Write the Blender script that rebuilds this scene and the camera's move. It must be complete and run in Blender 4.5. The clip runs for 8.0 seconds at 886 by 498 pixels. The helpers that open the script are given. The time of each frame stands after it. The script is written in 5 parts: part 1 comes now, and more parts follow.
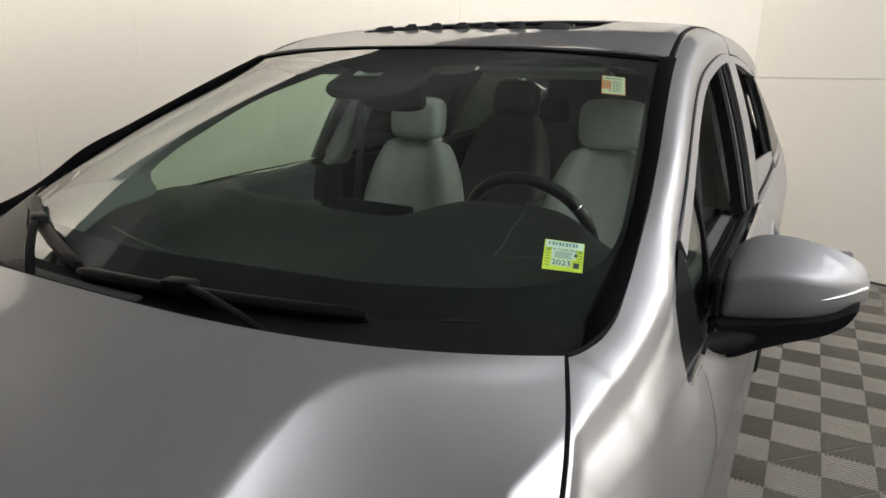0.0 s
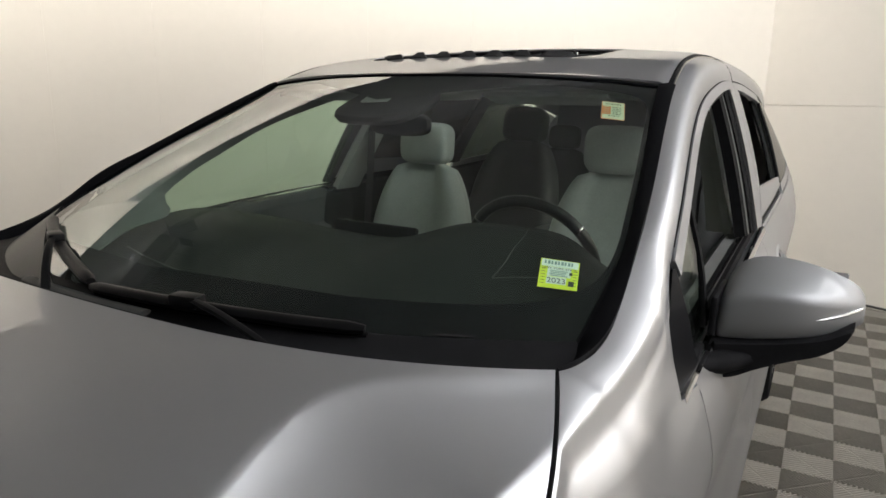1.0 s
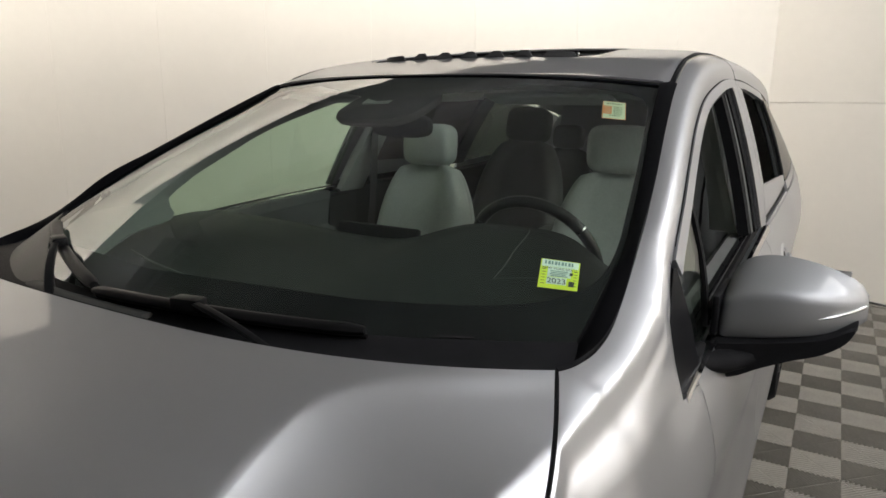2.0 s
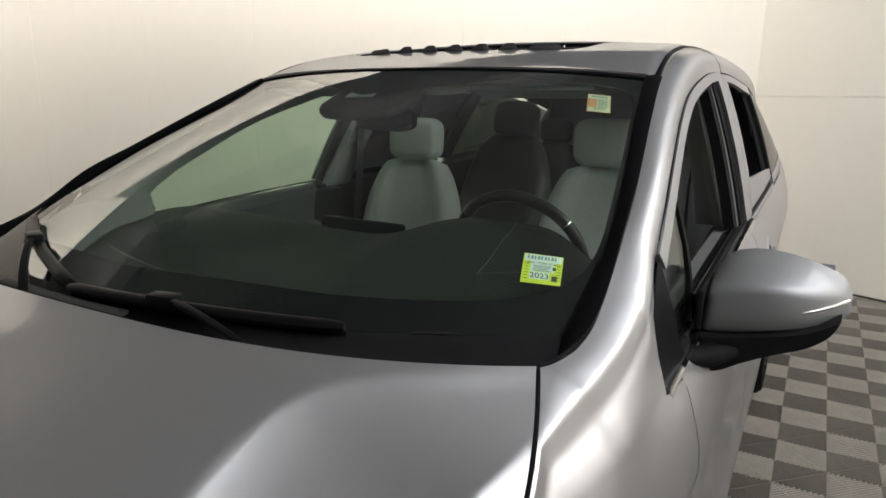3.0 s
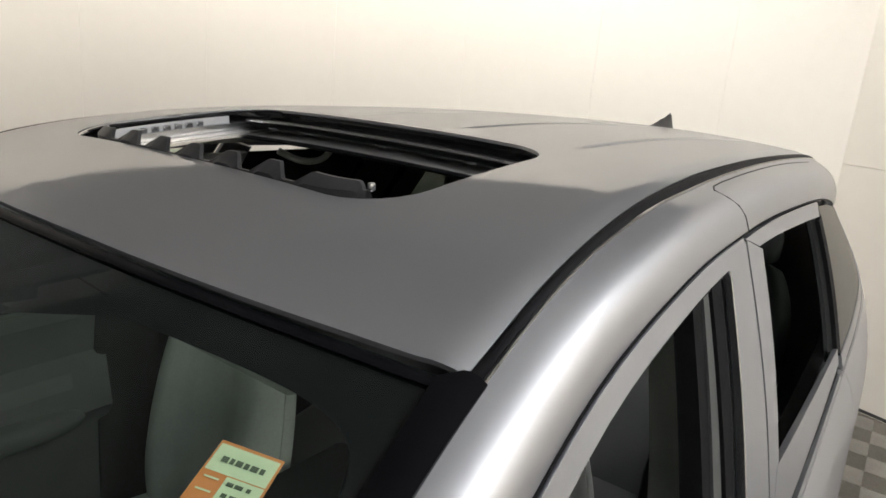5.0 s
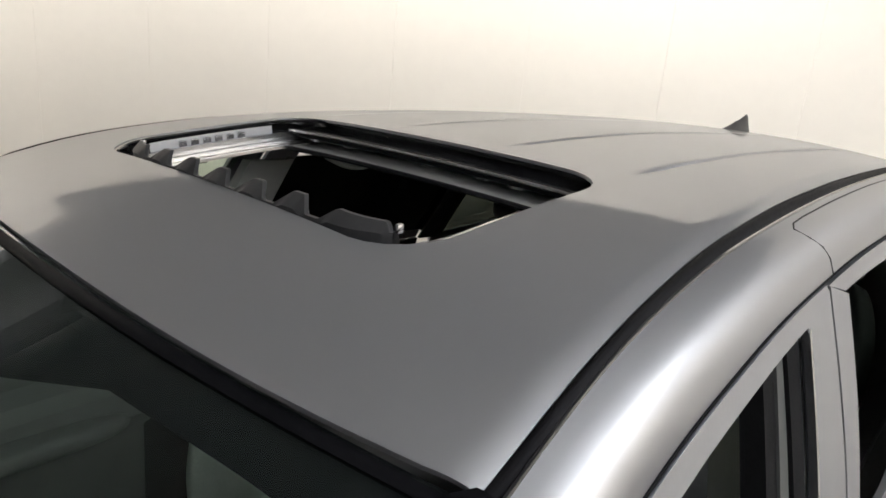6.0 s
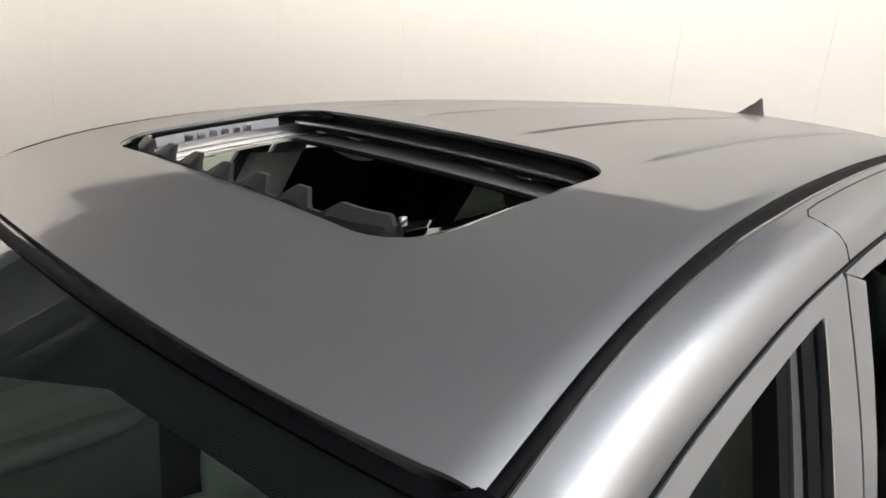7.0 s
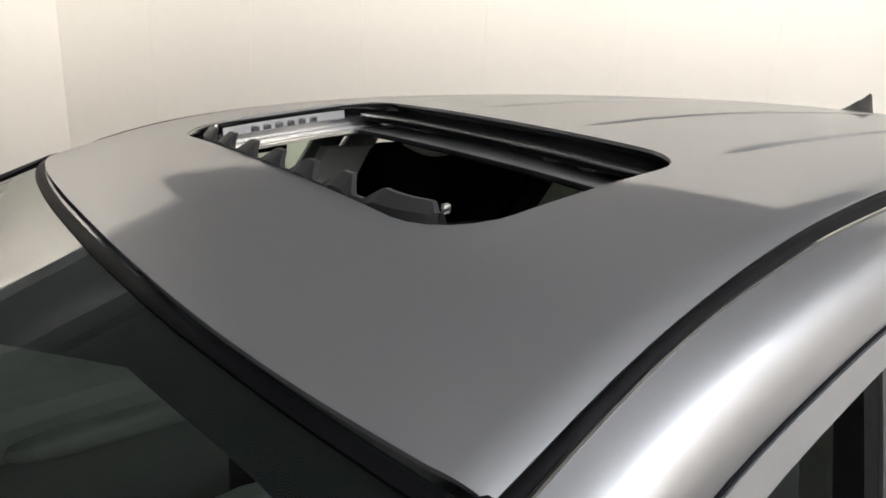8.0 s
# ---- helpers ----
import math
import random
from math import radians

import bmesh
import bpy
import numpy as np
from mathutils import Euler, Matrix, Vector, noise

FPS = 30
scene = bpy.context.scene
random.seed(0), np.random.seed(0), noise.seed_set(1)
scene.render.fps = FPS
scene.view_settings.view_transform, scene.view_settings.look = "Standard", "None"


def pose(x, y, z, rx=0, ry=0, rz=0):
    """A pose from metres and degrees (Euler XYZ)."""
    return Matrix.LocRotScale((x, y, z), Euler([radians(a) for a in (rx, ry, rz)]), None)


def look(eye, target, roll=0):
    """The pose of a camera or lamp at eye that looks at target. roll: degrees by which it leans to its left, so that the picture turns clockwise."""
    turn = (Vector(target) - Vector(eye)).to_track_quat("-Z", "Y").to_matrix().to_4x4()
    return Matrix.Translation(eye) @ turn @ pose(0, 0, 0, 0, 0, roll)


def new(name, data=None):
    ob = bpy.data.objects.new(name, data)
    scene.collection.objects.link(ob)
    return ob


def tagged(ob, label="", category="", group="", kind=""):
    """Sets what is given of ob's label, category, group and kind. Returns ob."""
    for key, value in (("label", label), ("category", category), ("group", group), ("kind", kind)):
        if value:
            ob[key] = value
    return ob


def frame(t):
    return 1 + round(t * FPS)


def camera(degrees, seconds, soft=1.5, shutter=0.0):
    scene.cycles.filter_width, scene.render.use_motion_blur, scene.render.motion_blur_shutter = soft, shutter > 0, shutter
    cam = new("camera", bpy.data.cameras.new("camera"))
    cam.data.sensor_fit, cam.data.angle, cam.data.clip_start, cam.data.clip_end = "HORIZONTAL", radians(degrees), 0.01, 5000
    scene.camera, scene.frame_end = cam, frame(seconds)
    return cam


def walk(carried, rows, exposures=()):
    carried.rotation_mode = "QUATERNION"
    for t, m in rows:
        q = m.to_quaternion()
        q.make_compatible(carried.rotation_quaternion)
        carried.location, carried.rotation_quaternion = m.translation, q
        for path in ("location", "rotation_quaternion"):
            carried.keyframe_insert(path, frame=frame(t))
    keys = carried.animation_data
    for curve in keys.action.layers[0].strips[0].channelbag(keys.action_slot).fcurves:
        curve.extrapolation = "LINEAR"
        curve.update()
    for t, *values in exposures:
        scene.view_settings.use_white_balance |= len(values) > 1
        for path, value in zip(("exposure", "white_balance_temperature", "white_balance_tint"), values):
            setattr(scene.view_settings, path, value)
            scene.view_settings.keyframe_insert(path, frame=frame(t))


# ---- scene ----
cam = camera(68.31, 8.0, soft=1.6)
PATH = [
    (0, (1.042, -3.011, 1.554), (0.11, -1.318, 1.038), 1.1),
    (0.5, (1.068, -3.031, 1.549), (0.107, -1.333, 1.109), 1.4),
    (1, (1.083, -3.029, 1.549), (0.103, -1.342, 1.111), 1.1),
    (1.5, (1.087, -3.024, 1.55), (0.098, -1.343, 1.111), 1.0),
    (2.8, (1.1, -3.026, 1.55), (0.097, -1.351, 1.117), -0.2),
    (3, (1.098, -3.005, 1.547), (0.129, -1.315, 1.096), 0.5),
    (3.5, (1.145, -2.838, 1.604), (0.291, -1.091, 1.136), 1.0),
    (4, (1.094, -2.408, 1.693), (0.295, -0.638, 1.215), 3.3),
    (4.2, (1.09, -2.232, 1.731), (0.237, -0.483, 1.268), 3.5),
    (4.5, (1.064, -1.982, 1.779), (0.109, -0.29, 1.304), 4.5),
    (5, (0.979, -1.672, 1.849), (-0.143, -0.089, 1.363), 5.4),
    (5.2, (0.941, -1.615, 1.869), (-0.225, -0.066, 1.38), 5.7),
    (6.5, (0.936, -1.561, 1.912), (-0.341, -0.131, 1.342), 5.0),
    (7, (0.936, -1.55, 1.91), (-0.343, -0.127, 1.328), 4.5),
    (7.5, (0.938, -1.533, 1.907), (-0.358, -0.136, 1.299), 3.8),
    (8, (0.942, -1.485, 1.884), (-0.514, -0.248, 1.294), 3.8),
]
walk(cam, [(t, look(e, g, r)) for t, e, g, r in PATH], [(0, 0.47, 6500, 11), (5.0, 0.47, 6490, 11), (6.4, 0.54, 6340, 11.5), (8, 0.54, 6340, 11.5)])

# ---------------------------------------------------------------- light
world = bpy.data.worlds.new("world")
scene.world = world
world.use_nodes = True
world.node_tree.nodes["Background"].inputs[0].default_value = (0.9, 0.95, 1.0, 1)
world.node_tree.nodes["Background"].inputs[1].default_value = 0.02
WALL_FILL = 13.8     # emission of the added lamp along the far wall
EAST_FILL = 28.0     # emission of the added lamp along the wall beyond the driver's side
SIDE_FILL = 38.0     # emission of the added lamp along the wall beyond the passenger's side
SOFT_FILL = 5.8     # emission of the added lamp beside the car
FRONT_FILL = 5.0    # emission of the added lamp by the nose
CEIL = 4.6
HIGH = 3.45           # height of the booth walls
HIGH_NORTH = 3.20      # height of the wall behind the car
HIGH_WEST = 3.60      # height of the wall beyond the passenger's side

# ---------------------------------------------------------------- small helpers


def smooth_key(keys, s):
    """Smooth value through (s, value...) keys."""
    a = np.array(keys, float)
    xs, vs = a[:, 0], a[:, 1:]
    i = int(np.clip(np.searchsorted(xs, s) - 1, 0, len(xs) - 2))
    h = xs[i + 1] - xs[i]
    d = np.diff(vs, axis=0) / np.diff(xs)[:, None]

    def slope(k):
        if k == 0:
            return d[0]
        if k == len(xs) - 1:
            return d[-1]
        w0, w1 = xs[k + 1] - xs[k], xs[k] - xs[k - 1]
        return (d[k - 1] * w0 + d[k] * w1) / (w0 + w1)
    u = (s - xs[i]) / h
    m0, m1 = slope(i) * h, slope(i + 1) * h
    p = vs[i] * (2 * u**3 - 3 * u**2 + 1) + m0 * (u**3 - 2 * u**2 + u) + vs[i + 1] * (3 * u**2 - 2 * u**3) + m1 * (u**3 - u**2)
    return p if len(p) > 1 else float(p[0])


def spline(pts, n=12):
    """n points evenly spaced along a smooth line through pts."""
    p = np.array(pts, float)
    s = np.r_[0, np.cumsum(np.linalg.norm(np.diff(p, axis=0), axis=1))]
    keys = np.c_[s, p]
    return [Vector(smooth_key(keys, q)) for q in np.linspace(0, s[-1], n)]


def part(name, bm, material, parent=None, label="", flat=False, weld=True):
    if weld:
        bmesh.ops.remove_doubles(bm, verts=bm.verts, dist=1e-5)
    me = bpy.data.meshes.new(name)
    bm.to_mesh(me)
    bm.free()
    me.materials.append(material)
    if not flat:
        me.shade_smooth()
        me.set_sharp_from_angle(angle=radians(38))
    ob = new(name, me)
    if parent is not None:
        ob.parent = parent
    if label:
        ob["label"] = label
    return ob


def grid(rows, bm=None, flip=False):
    bm = bm or bmesh.new()
    vs = [[bm.verts.new(p) for p in r] for r in rows]
    for a, b in zip(vs, vs[1:]):
        for i in range(len(a) - 1):
            q = (a[i], b[i], b[i + 1], a[i + 1]) if flip else (a[i], a[i + 1], b[i + 1], b[i])
            if len({v.co.to_tuple(6) for v in q}) > 2:
                bm.faces.new(q)
    return bm


def thick(bm, t):
    """Give an open sheet a thickness t, against its normals."""
    bm.normal_update()
    old = list(bm.faces)
    inner = {}
    for v in list(bm.verts):
        inner[v] = bm.verts.new(v.co - v.normal * t)
    for f in old:
        bm.faces.new([inner[v] for v in reversed(f.verts)])
    for e in list(bm.edges):
        if len(e.link_faces) == 1 and e.verts[0] in inner and e.verts[1] in inner:
            a, b = e.verts
            f = e.link_faces[0]
            lv = list(f.verts)
            if lv[(lv.index(a) + 1) % len(lv)] == b:
                a, b = b, a
            bm.faces.new((a, b, inner[b], inner[a]))
    return bm


def tube(pts, r, bm=None, k=8, flat=1.0, up=(0, 0, 1), cap=True):
    """A tube along pts; r a number or one for each point; flat squeezes it along up."""
    bm = bm or bmesh.new()
    pts = [Vector(p) for p in pts]
    rings = []
    for i, p in enumerate(pts):
        d = (pts[min(i + 1, len(pts) - 1)] - pts[max(i - 1, 0)]).normalized()
        side = d.cross(Vector(up))
        side = side.normalized() if side.length > 1e-4 else d.orthogonal().normalized()
        top = side.cross(d).normalized()
        q = r[i] if isinstance(r, (list, tuple)) else r
        rings.append([bm.verts.new(p + q * (math.cos(2 * math.pi * j / k) * side + flat * math.sin(2 * math.pi * j / k) * top)) for j in range(k)])
    for a, b in zip(rings, rings[1:]):
        for j in range(k):
            bm.faces.new((a[j], a[(j + 1) % k], b[(j + 1) % k], b[j]))
    if cap:
        bm.faces.new(list(reversed(rings[0])))
        bm.faces.new(rings[-1])
    return bm


def box(c, s, bevel=0.0, m=None, bm=None, seg=2):
    bm = bm or bmesh.new()
    got = bmesh.ops.create_cube(bm, size=1.0)["verts"]
    bmesh.ops.scale(bm, vec=s, verts=got)
    if bevel:
        es = list({e for v in got for e in v.link_edges})
        got = bmesh.ops.bevel(bm, geom=es, offset=bevel, segments=seg, profile=0.5, affect="EDGES")["verts"]
    mat = Matrix.Translation(c) @ (m or Matrix())
    bmesh.ops.transform(bm, matrix=mat, verts=got)
    return bm


def blob(c, s, m=None, bm=None, power=2.6, nu=18, nv=10):
    """A rounded pillow-like solid (superellipsoid)."""
    bm = bm or bmesh.new()
    f = lambda a: math.copysign(abs(a) ** (2 / power), a)
    mat = Matrix.Translation(c) @ (m or Matrix())
    rows = []
    for j in range(nv + 1):
        t = math.pi * (j / nv - 0.5)
        rows.append([mat @ Vector((s[0] * f(math.cos(t)) * f(math.cos(2 * math.pi * i / nu)), s[1] * f(math.cos(t)) * f(math.sin(2 * math.pi * i / nu)), s[2] * f(math.sin(t)))) for i in range(nu + 1)])
    grid(rows, bm)
    bmesh.ops.remove_doubles(bm, verts=bm.verts, dist=1e-5)
    return bm


def cut(ob, cutter):
    """Take the cutter out of ob for good."""
    mod = ob.modifiers.new("cut", "BOOLEAN")
    mod.object, mod.operation, mod.solver = cutter, "DIFFERENCE", "EXACT"
    me = bpy.data.meshes.new_from_object(ob.evaluated_get(bpy.context.evaluated_depsgraph_get()))
    ob.modifiers.clear()
    ob.data = me


# ---------------------------------------------------------------- materials


def material(name, colour, rough=0.5, metal=0.0, coat=0.0, spec=0.5, var=0.0, scale=8.0, bump=0.0, bump_scale=60.0, emit=None, flake=0.0, coat_rough=0.03, edge=1.0, coat_ior=1.55):
    m = bpy.data.materials.new(name)
    m.use_nodes = True
    nt = m.node_tree
    b = nt.nodes["Principled BSDF"]
    b.inputs["Base Color"].default_value = (*colour, 1)
    b.inputs["Roughness"].default_value = rough
    b.inputs["Metallic"].default_value = metal
    b.inputs["Coat Weight"].default_value = coat
    b.inputs["Coat Roughness"].default_value = coat_rough
    b.inputs["Coat IOR"].default_value = coat_ior
    b.inputs["Specular Tint"].default_value = (edge, edge, edge, 1)
    b.inputs["Specular IOR Level"].default_value = spec
    co = nt.nodes.new("ShaderNodeTexCoord")
    if var:
        n1, n2 = nt.nodes.new("ShaderNodeTexNoise"), nt.nodes.new("ShaderNodeTexNoise")
        n1.inputs["Scale"].default_value, n2.inputs["Scale"].default_value = scale, scale * 9
        n1.inputs["Detail"].default_value = n2.inputs["Detail"].default_value = 4
        add = nt.nodes.new("ShaderNodeMath")
        add.operation = "ADD"
        ramp = nt.nodes.new("ShaderNodeMapRange")
        ramp.inputs[1].default_value, ramp.inputs[2].default_value = 0.6, 1.4
        ramp.inputs[3].default_value, ramp.inputs[4].default_value = 1 - var, 1 + var
        mix = nt.nodes.new("ShaderNodeVectorMath")
        mix.operation = "SCALE"
        mix.inputs[0].default_value = colour
        for n in (n1, n2):
            nt.links.new(co.outputs["Object"], n.inputs["Vector"])
        nt.links.new(n1.outputs[0], add.inputs[0])
        nt.links.new(n2.outputs[0], add.inputs[1])
        nt.links.new(add.outputs[0], ramp.inputs[0])
        nt.links.new(ramp.outputs[0], mix.inputs["Scale"])
        nt.links.new(mix.outputs[0], b.inputs["Base Color"])
        rr = nt.nodes.new("ShaderNodeMapRange")
        rr.inputs[1].default_value, rr.inputs[2].default_value = 0.3, 0.7
        rr.inputs[3].default_value, rr.inputs[4].default_value = rough * (1 - 0.5 * var), min(1, rough * (1 + 0.5 * var))
        nt.links.new(n2.outputs[0], rr.inputs[0])
        nt.links.new(rr.outputs[0], b.inputs["Roughness"])
    if bump or flake:
        n = nt.nodes.new("ShaderNodeTexNoise")
        n.inputs["Scale"].default_value = bump_scale
        n.inputs["Detail"].default_value = 3
        bp = nt.nodes.new("ShaderNodeBump")
        bp.inputs["Strength"].default_value = bump or flake
        bp.inputs["Distance"].default_value = 0.002
        nt.links.new(co.outputs["Object"], n.inputs["Vector"])
        nt.links.new(n.outputs[0], bp.inputs["Height"])
        nt.links.new(bp.outputs[0], b.inputs["Normal"])
    if emit:
        b.inputs["Emission Color"].default_value = (*emit[:3], 1)
        b.inputs["Emission Strength"].default_value = emit[3]
    return m


def glass(name, tint, gloss=0.045):
    """A thin pane: clear with a tint, glossier at a flat angle."""
    m = bpy.data.materials.new(name)
    m.use_nodes = True
    nt = m.node_tree
    nt.nodes.clear()
    out, mix = nt.nodes.new("ShaderNodeOutputMaterial"), nt.nodes.new("ShaderNodeMixShader")
    tr, gl, lw = nt.nodes.new("ShaderNodeBsdfTransparent"), nt.nodes.new("ShaderNodeBsdfGlossy"), nt.nodes.new("ShaderNodeLayerWeight")
    tr.inputs[0].default_value = (*tint, 1)
    gl.inputs["Roughness"].default_value = 0.0
    lw.inputs[0].default_value = 0.5
    po, mu = nt.nodes.new("ShaderNodeMath"), nt.nodes.new("ShaderNodeMath")
    po.operation, mu.operation = "POWER", "MULTIPLY_ADD"
    po.inputs[1].default_value = 3.2
    mu.inputs[1].default_value, mu.inputs[2].default_value = 0.62 - gloss, gloss
    nt.links.new(lw.outputs["Facing"], po.inputs[0])
    nt.links.new(po.outputs[0], mu.inputs[0])
    nt.links.new(mu.outputs[0], mix.inputs[0])
    nt.links.new(tr.outputs[0], mix.inputs[1])
    nt.links.new(gl.outputs[0], mix.inputs[2])
    nt.links.new(mix.outputs[0], out.inputs[0])
    return m


PAINT = material("silver paint", (0.455, 0.46, 0.475), 0.42, 0.88, coat=0.6, flake=0.03, bump_scale=1500, coat_rough=0.06, edge=0.35, coat_ior=1.4)
FRAME = material("silver grey door frame", (0.27, 0.275, 0.29), 0.42, 0.75, coat=0.3, var=0.04, scale=20)
BLACK = material("black plastic", (0.012, 0.012, 0.013), 0.55, spec=0.03, var=0.25, scale=30, bump=0.15, bump_scale=900)
GLOSS = material("gloss black trim", (0.014, 0.014, 0.015), 0.12, coat=0.6, var=0.1, scale=12)
RUBBER = material("black rubber", (0.010, 0.010, 0.0105), 0.62, spec=0.03, var=0.25, scale=40, bump=0.1, bump_scale=500)
WIPER = material("satin black wiper", (0.006, 0.006, 0.0065), 0.42, spec=0.12, var=0.2, scale=30)
SEAL = material("dark grey rubber moulding", (0.020, 0.020, 0.021), 0.5, spec=0.12, var=0.15, scale=30)
FRIT = material("black ceramic border", (0.006, 0.006, 0.007), 0.5, spec=0.03, var=0.1, scale=10)
CHROME = material("chrome", (0.75, 0.75, 0.76), 0.08, 1.0)
ALLOY = material("silver alloy", (0.55, 0.55, 0.56), 0.25, 1.0, var=0.05)
GREY_LEATHER = material("light shaded light grey leather", (0.50, 0.52, 0.495), 0.5, var=0.10, scale=14, bump=0.35, bump_scale=420)
GREY_TRIM = material("light grey trim", (0.40, 0.41, 0.39), 0.7, var=0.06, scale=18, bump=0.2, bump_scale=600)
PILLAR_TRIM = material("grey pillar trim", (0.32, 0.33, 0.31), 0.7, var=0.06, scale=18, bump=0.2, bump_scale=600)
PILLAR_PALE = material("pale pillar trim", (0.15, 0.155, 0.147), 0.75, spec=0.2, var=0.06, scale=18, bump=0.2, bump_scale=600)
PILLAR_DARK = material("mid grey pillar trim", (0.13, 0.135, 0.128), 0.7, var=0.06, scale=18, bump=0.2, bump_scale=600)
DASH = material("black soft dashboard", (0.018, 0.0195, 0.019), 0.62, spec=0.15, var=0.2, scale=16, bump=0.04, bump_scale=700)
LINING = material("dark grey door lining", (0.11, 0.114, 0.11), 0.7, spec=0.15, var=0.15, scale=14, bump=0.1, bump_scale=500)
CARPET = material("black carpet", (0.012, 0.012, 0.012), 0.95, var=0.4, scale=60, bump=0.5, bump_scale=900)
STITCH = material("grey stitching", (0.07, 0.073, 0.068), 0.7)
SCREEN = material("dark screen", (0.006, 0.007, 0.008), 0.06, coat=0.5)
WINDSHIELD = glass("greenish windshield glass", (0.79, 0.93, 0.83))
PANE = glass("green side glass", (0.88, 0.95, 0.88))
PRIVACY = glass("dark privacy glass", (0.025, 0.028, 0.026))
REARGLASS = glass("tinted rear glass", (0.22, 0.24, 0.22))
LENS = glass("clear lamp lens", (0.9, 0.9, 0.9))
REDLENS = material("red lamp lens", (0.35, 0.01, 0.01), 0.08, coat=1.0, var=0.1, scale=20)
WALL = material("white painted wall panel", (0.81, 0.77, 0.70), 0.45, var=0.02, scale=1.3, bump=0.03, bump_scale=14)
SEAM = material("pale panel joint", (0.77, 0.73, 0.665), 0.6, var=0.05)
CEILING = material("grey hall paint", (0.43, 0.445, 0.47), 0.8, var=0.2, scale=2)
BASE = material("dark rubber skirting", (0.03, 0.03, 0.03), 0.35, var=0.2, scale=9)
STRIP = material("aluminium strip", (0.75, 0.74, 0.72), 0.25, 1.0, var=0.08, scale=30)
TILE = material("grey plastic floor grating", (0.29, 0.27, 0.238), 0.55, var=0.16, scale=7, bump=0.1, bump_scale=300)
SUBFLOOR = material("dark floor under the grating", (0.015, 0.014, 0.012), 0.8, var=0.3, scale=5)
HALL = material("grey hall cladding", (0.35, 0.35, 0.355), 0.6, var=0.2, scale=2)
SOFT = material("added flat light panel", (0.9, 0.9, 0.9), 0.6, emit=(0.97, 0.985, 1.0, SOFT_FILL))
FRONT = material("added front light panel", (0.9, 0.9, 0.9), 0.6, emit=(0.98, 0.985, 1.0, FRONT_FILL))
WASH = material("added wall lamp panel", (0.9, 0.9, 0.9), 0.6, emit=(1.0, 0.95, 0.865, WALL_FILL))
WASH_EAST = material("added east wall lamp panel", (0.9, 0.9, 0.9), 0.6, emit=(1.0, 0.95, 0.865, EAST_FILL))
WASH_WEST = material("added side wall lamp panel", (0.9, 0.9, 0.9), 0.6, emit=(1.0, 0.95, 0.865, SIDE_FILL))

# ---------------------------------------------------------------- the booth: eight flat sides without a roof, in a dark hall
MID = Vector((0.0, -0.75, 0))
# corners of the booth, clockwise from the one behind the car
CORNERS = [Vector(c) for c in ((0.54, 3.44, 0), (3.90, 2.135, 0), (4.65, -1.2, 0), (3.9, -4.6, 0), (0.5, -6.2, 0), (-3.6, -5.7, 0), (-5.3, -3.3, 0), (-5.164, -0.406, 0))]
names = ("wall_north_east", "wall_east", "wall_south_east", "wall_south", "wall_south_west", "wall_west", "wall_north_west", "wall_north")
WHITE_SIDES = (0, 1, 2, 6, 7)
for k in range(8):
    a, b = CORNERS[k], CORNERS[(k + 1) % 8]
    d = (b - a).normalized()
    inward = Vector((d.y, -d.x, 0))
    if inward.dot(MID - a) < 0:
        inward = -inward
    ln = (b - a).length
    turn = Matrix.Translation(a) @ Matrix((d, -inward, Vector((0, 0, 1)))).transposed().to_4x4()
    high = HIGH_WEST if k == 6 else HIGH_NORTH if k == 7 else HIGH
    w = part(names[k], box((ln / 2, 0.06, high / 2), (ln + 0.05, 0.10, high)), SEAM if k in WHITE_SIDES else HALL)
    w.matrix_world = turn
    tagged(w, "flat wall of white painted panels" if k in WHITE_SIDES else "flat grey panelled wall of the hall", "wall", kind="structure")
    # panels; the wall behind the driver's side has a level joint
    n = 8 if k == 7 else 1 if k == 0 else 4
    for z0, z1 in ((0.02, 1.58), (1.58, high)) if k < 3 else ((0.02, high),):
        for i in range(n):
            x0, x1 = ln * i / n, ln * (i + 1) / n
            p = part("panel", box(((x0 + x1) / 2, 0.004, (z0 + z1) / 2), (x1 - x0 - 0.0010, 0.012, z1 - z0 - 0.004), 0.001, seg=1), WALL if k in WHITE_SIDES else HALL, w)
    s = part("baseboard", box((ln / 2, -0.012, 0.012), (ln, 0.02, 0.024), 0.004), BASE)
    s.matrix_world = turn
    tagged(s, "dark rubber skirting along the booth wall", "skirting", kind="structure")
    s = part("trim", box((ln / 2, -0.020, 0.006), (ln - 0.02, 0.028, 0.008), 0.002, seg=1), STRIP)
    s.matrix_world = turn
    tagged(s, "thin aluminium strip at the foot of the wall", "trim", kind="structure")

tagged(part("ceiling", box((0, -1.2, CEIL + 0.1), (15, 15, 0.2)), CEILING), "dark grey hall ceiling above the booth", "ceiling", kind="structure")
for nm, c, sz in (("wall_hall_north", (0, 6.2, CEIL / 2), (15, 0.2, CEIL)), ("wall_hall_south", (0, -8.6, CEIL / 2), (15, 0.2, CEIL)), ("wall_hall_east", (7.4, -1.2, CEIL / 2), (0.2, 14.6, CEIL)), ("wall_hall_west", (-7.4, -1.2, CEIL / 2), (0.2, 14.6, CEIL))):
    tagged(part(nm, box(c, sz), CEILING), "dark grey outer wall of the hall", "wall", kind="structure")
tagged(part("ground", box((0, -1.2, -0.06), (14.6, 14.6, 0.06)), SUBFLOOR), "dark concrete hall floor", "floor", kind="structure")
bm = bmesh.new()
bm.faces.new([bm.verts.new((p.x * 1.01, p.y * 1.01, -0.016)) for p in CORNERS][::-1])
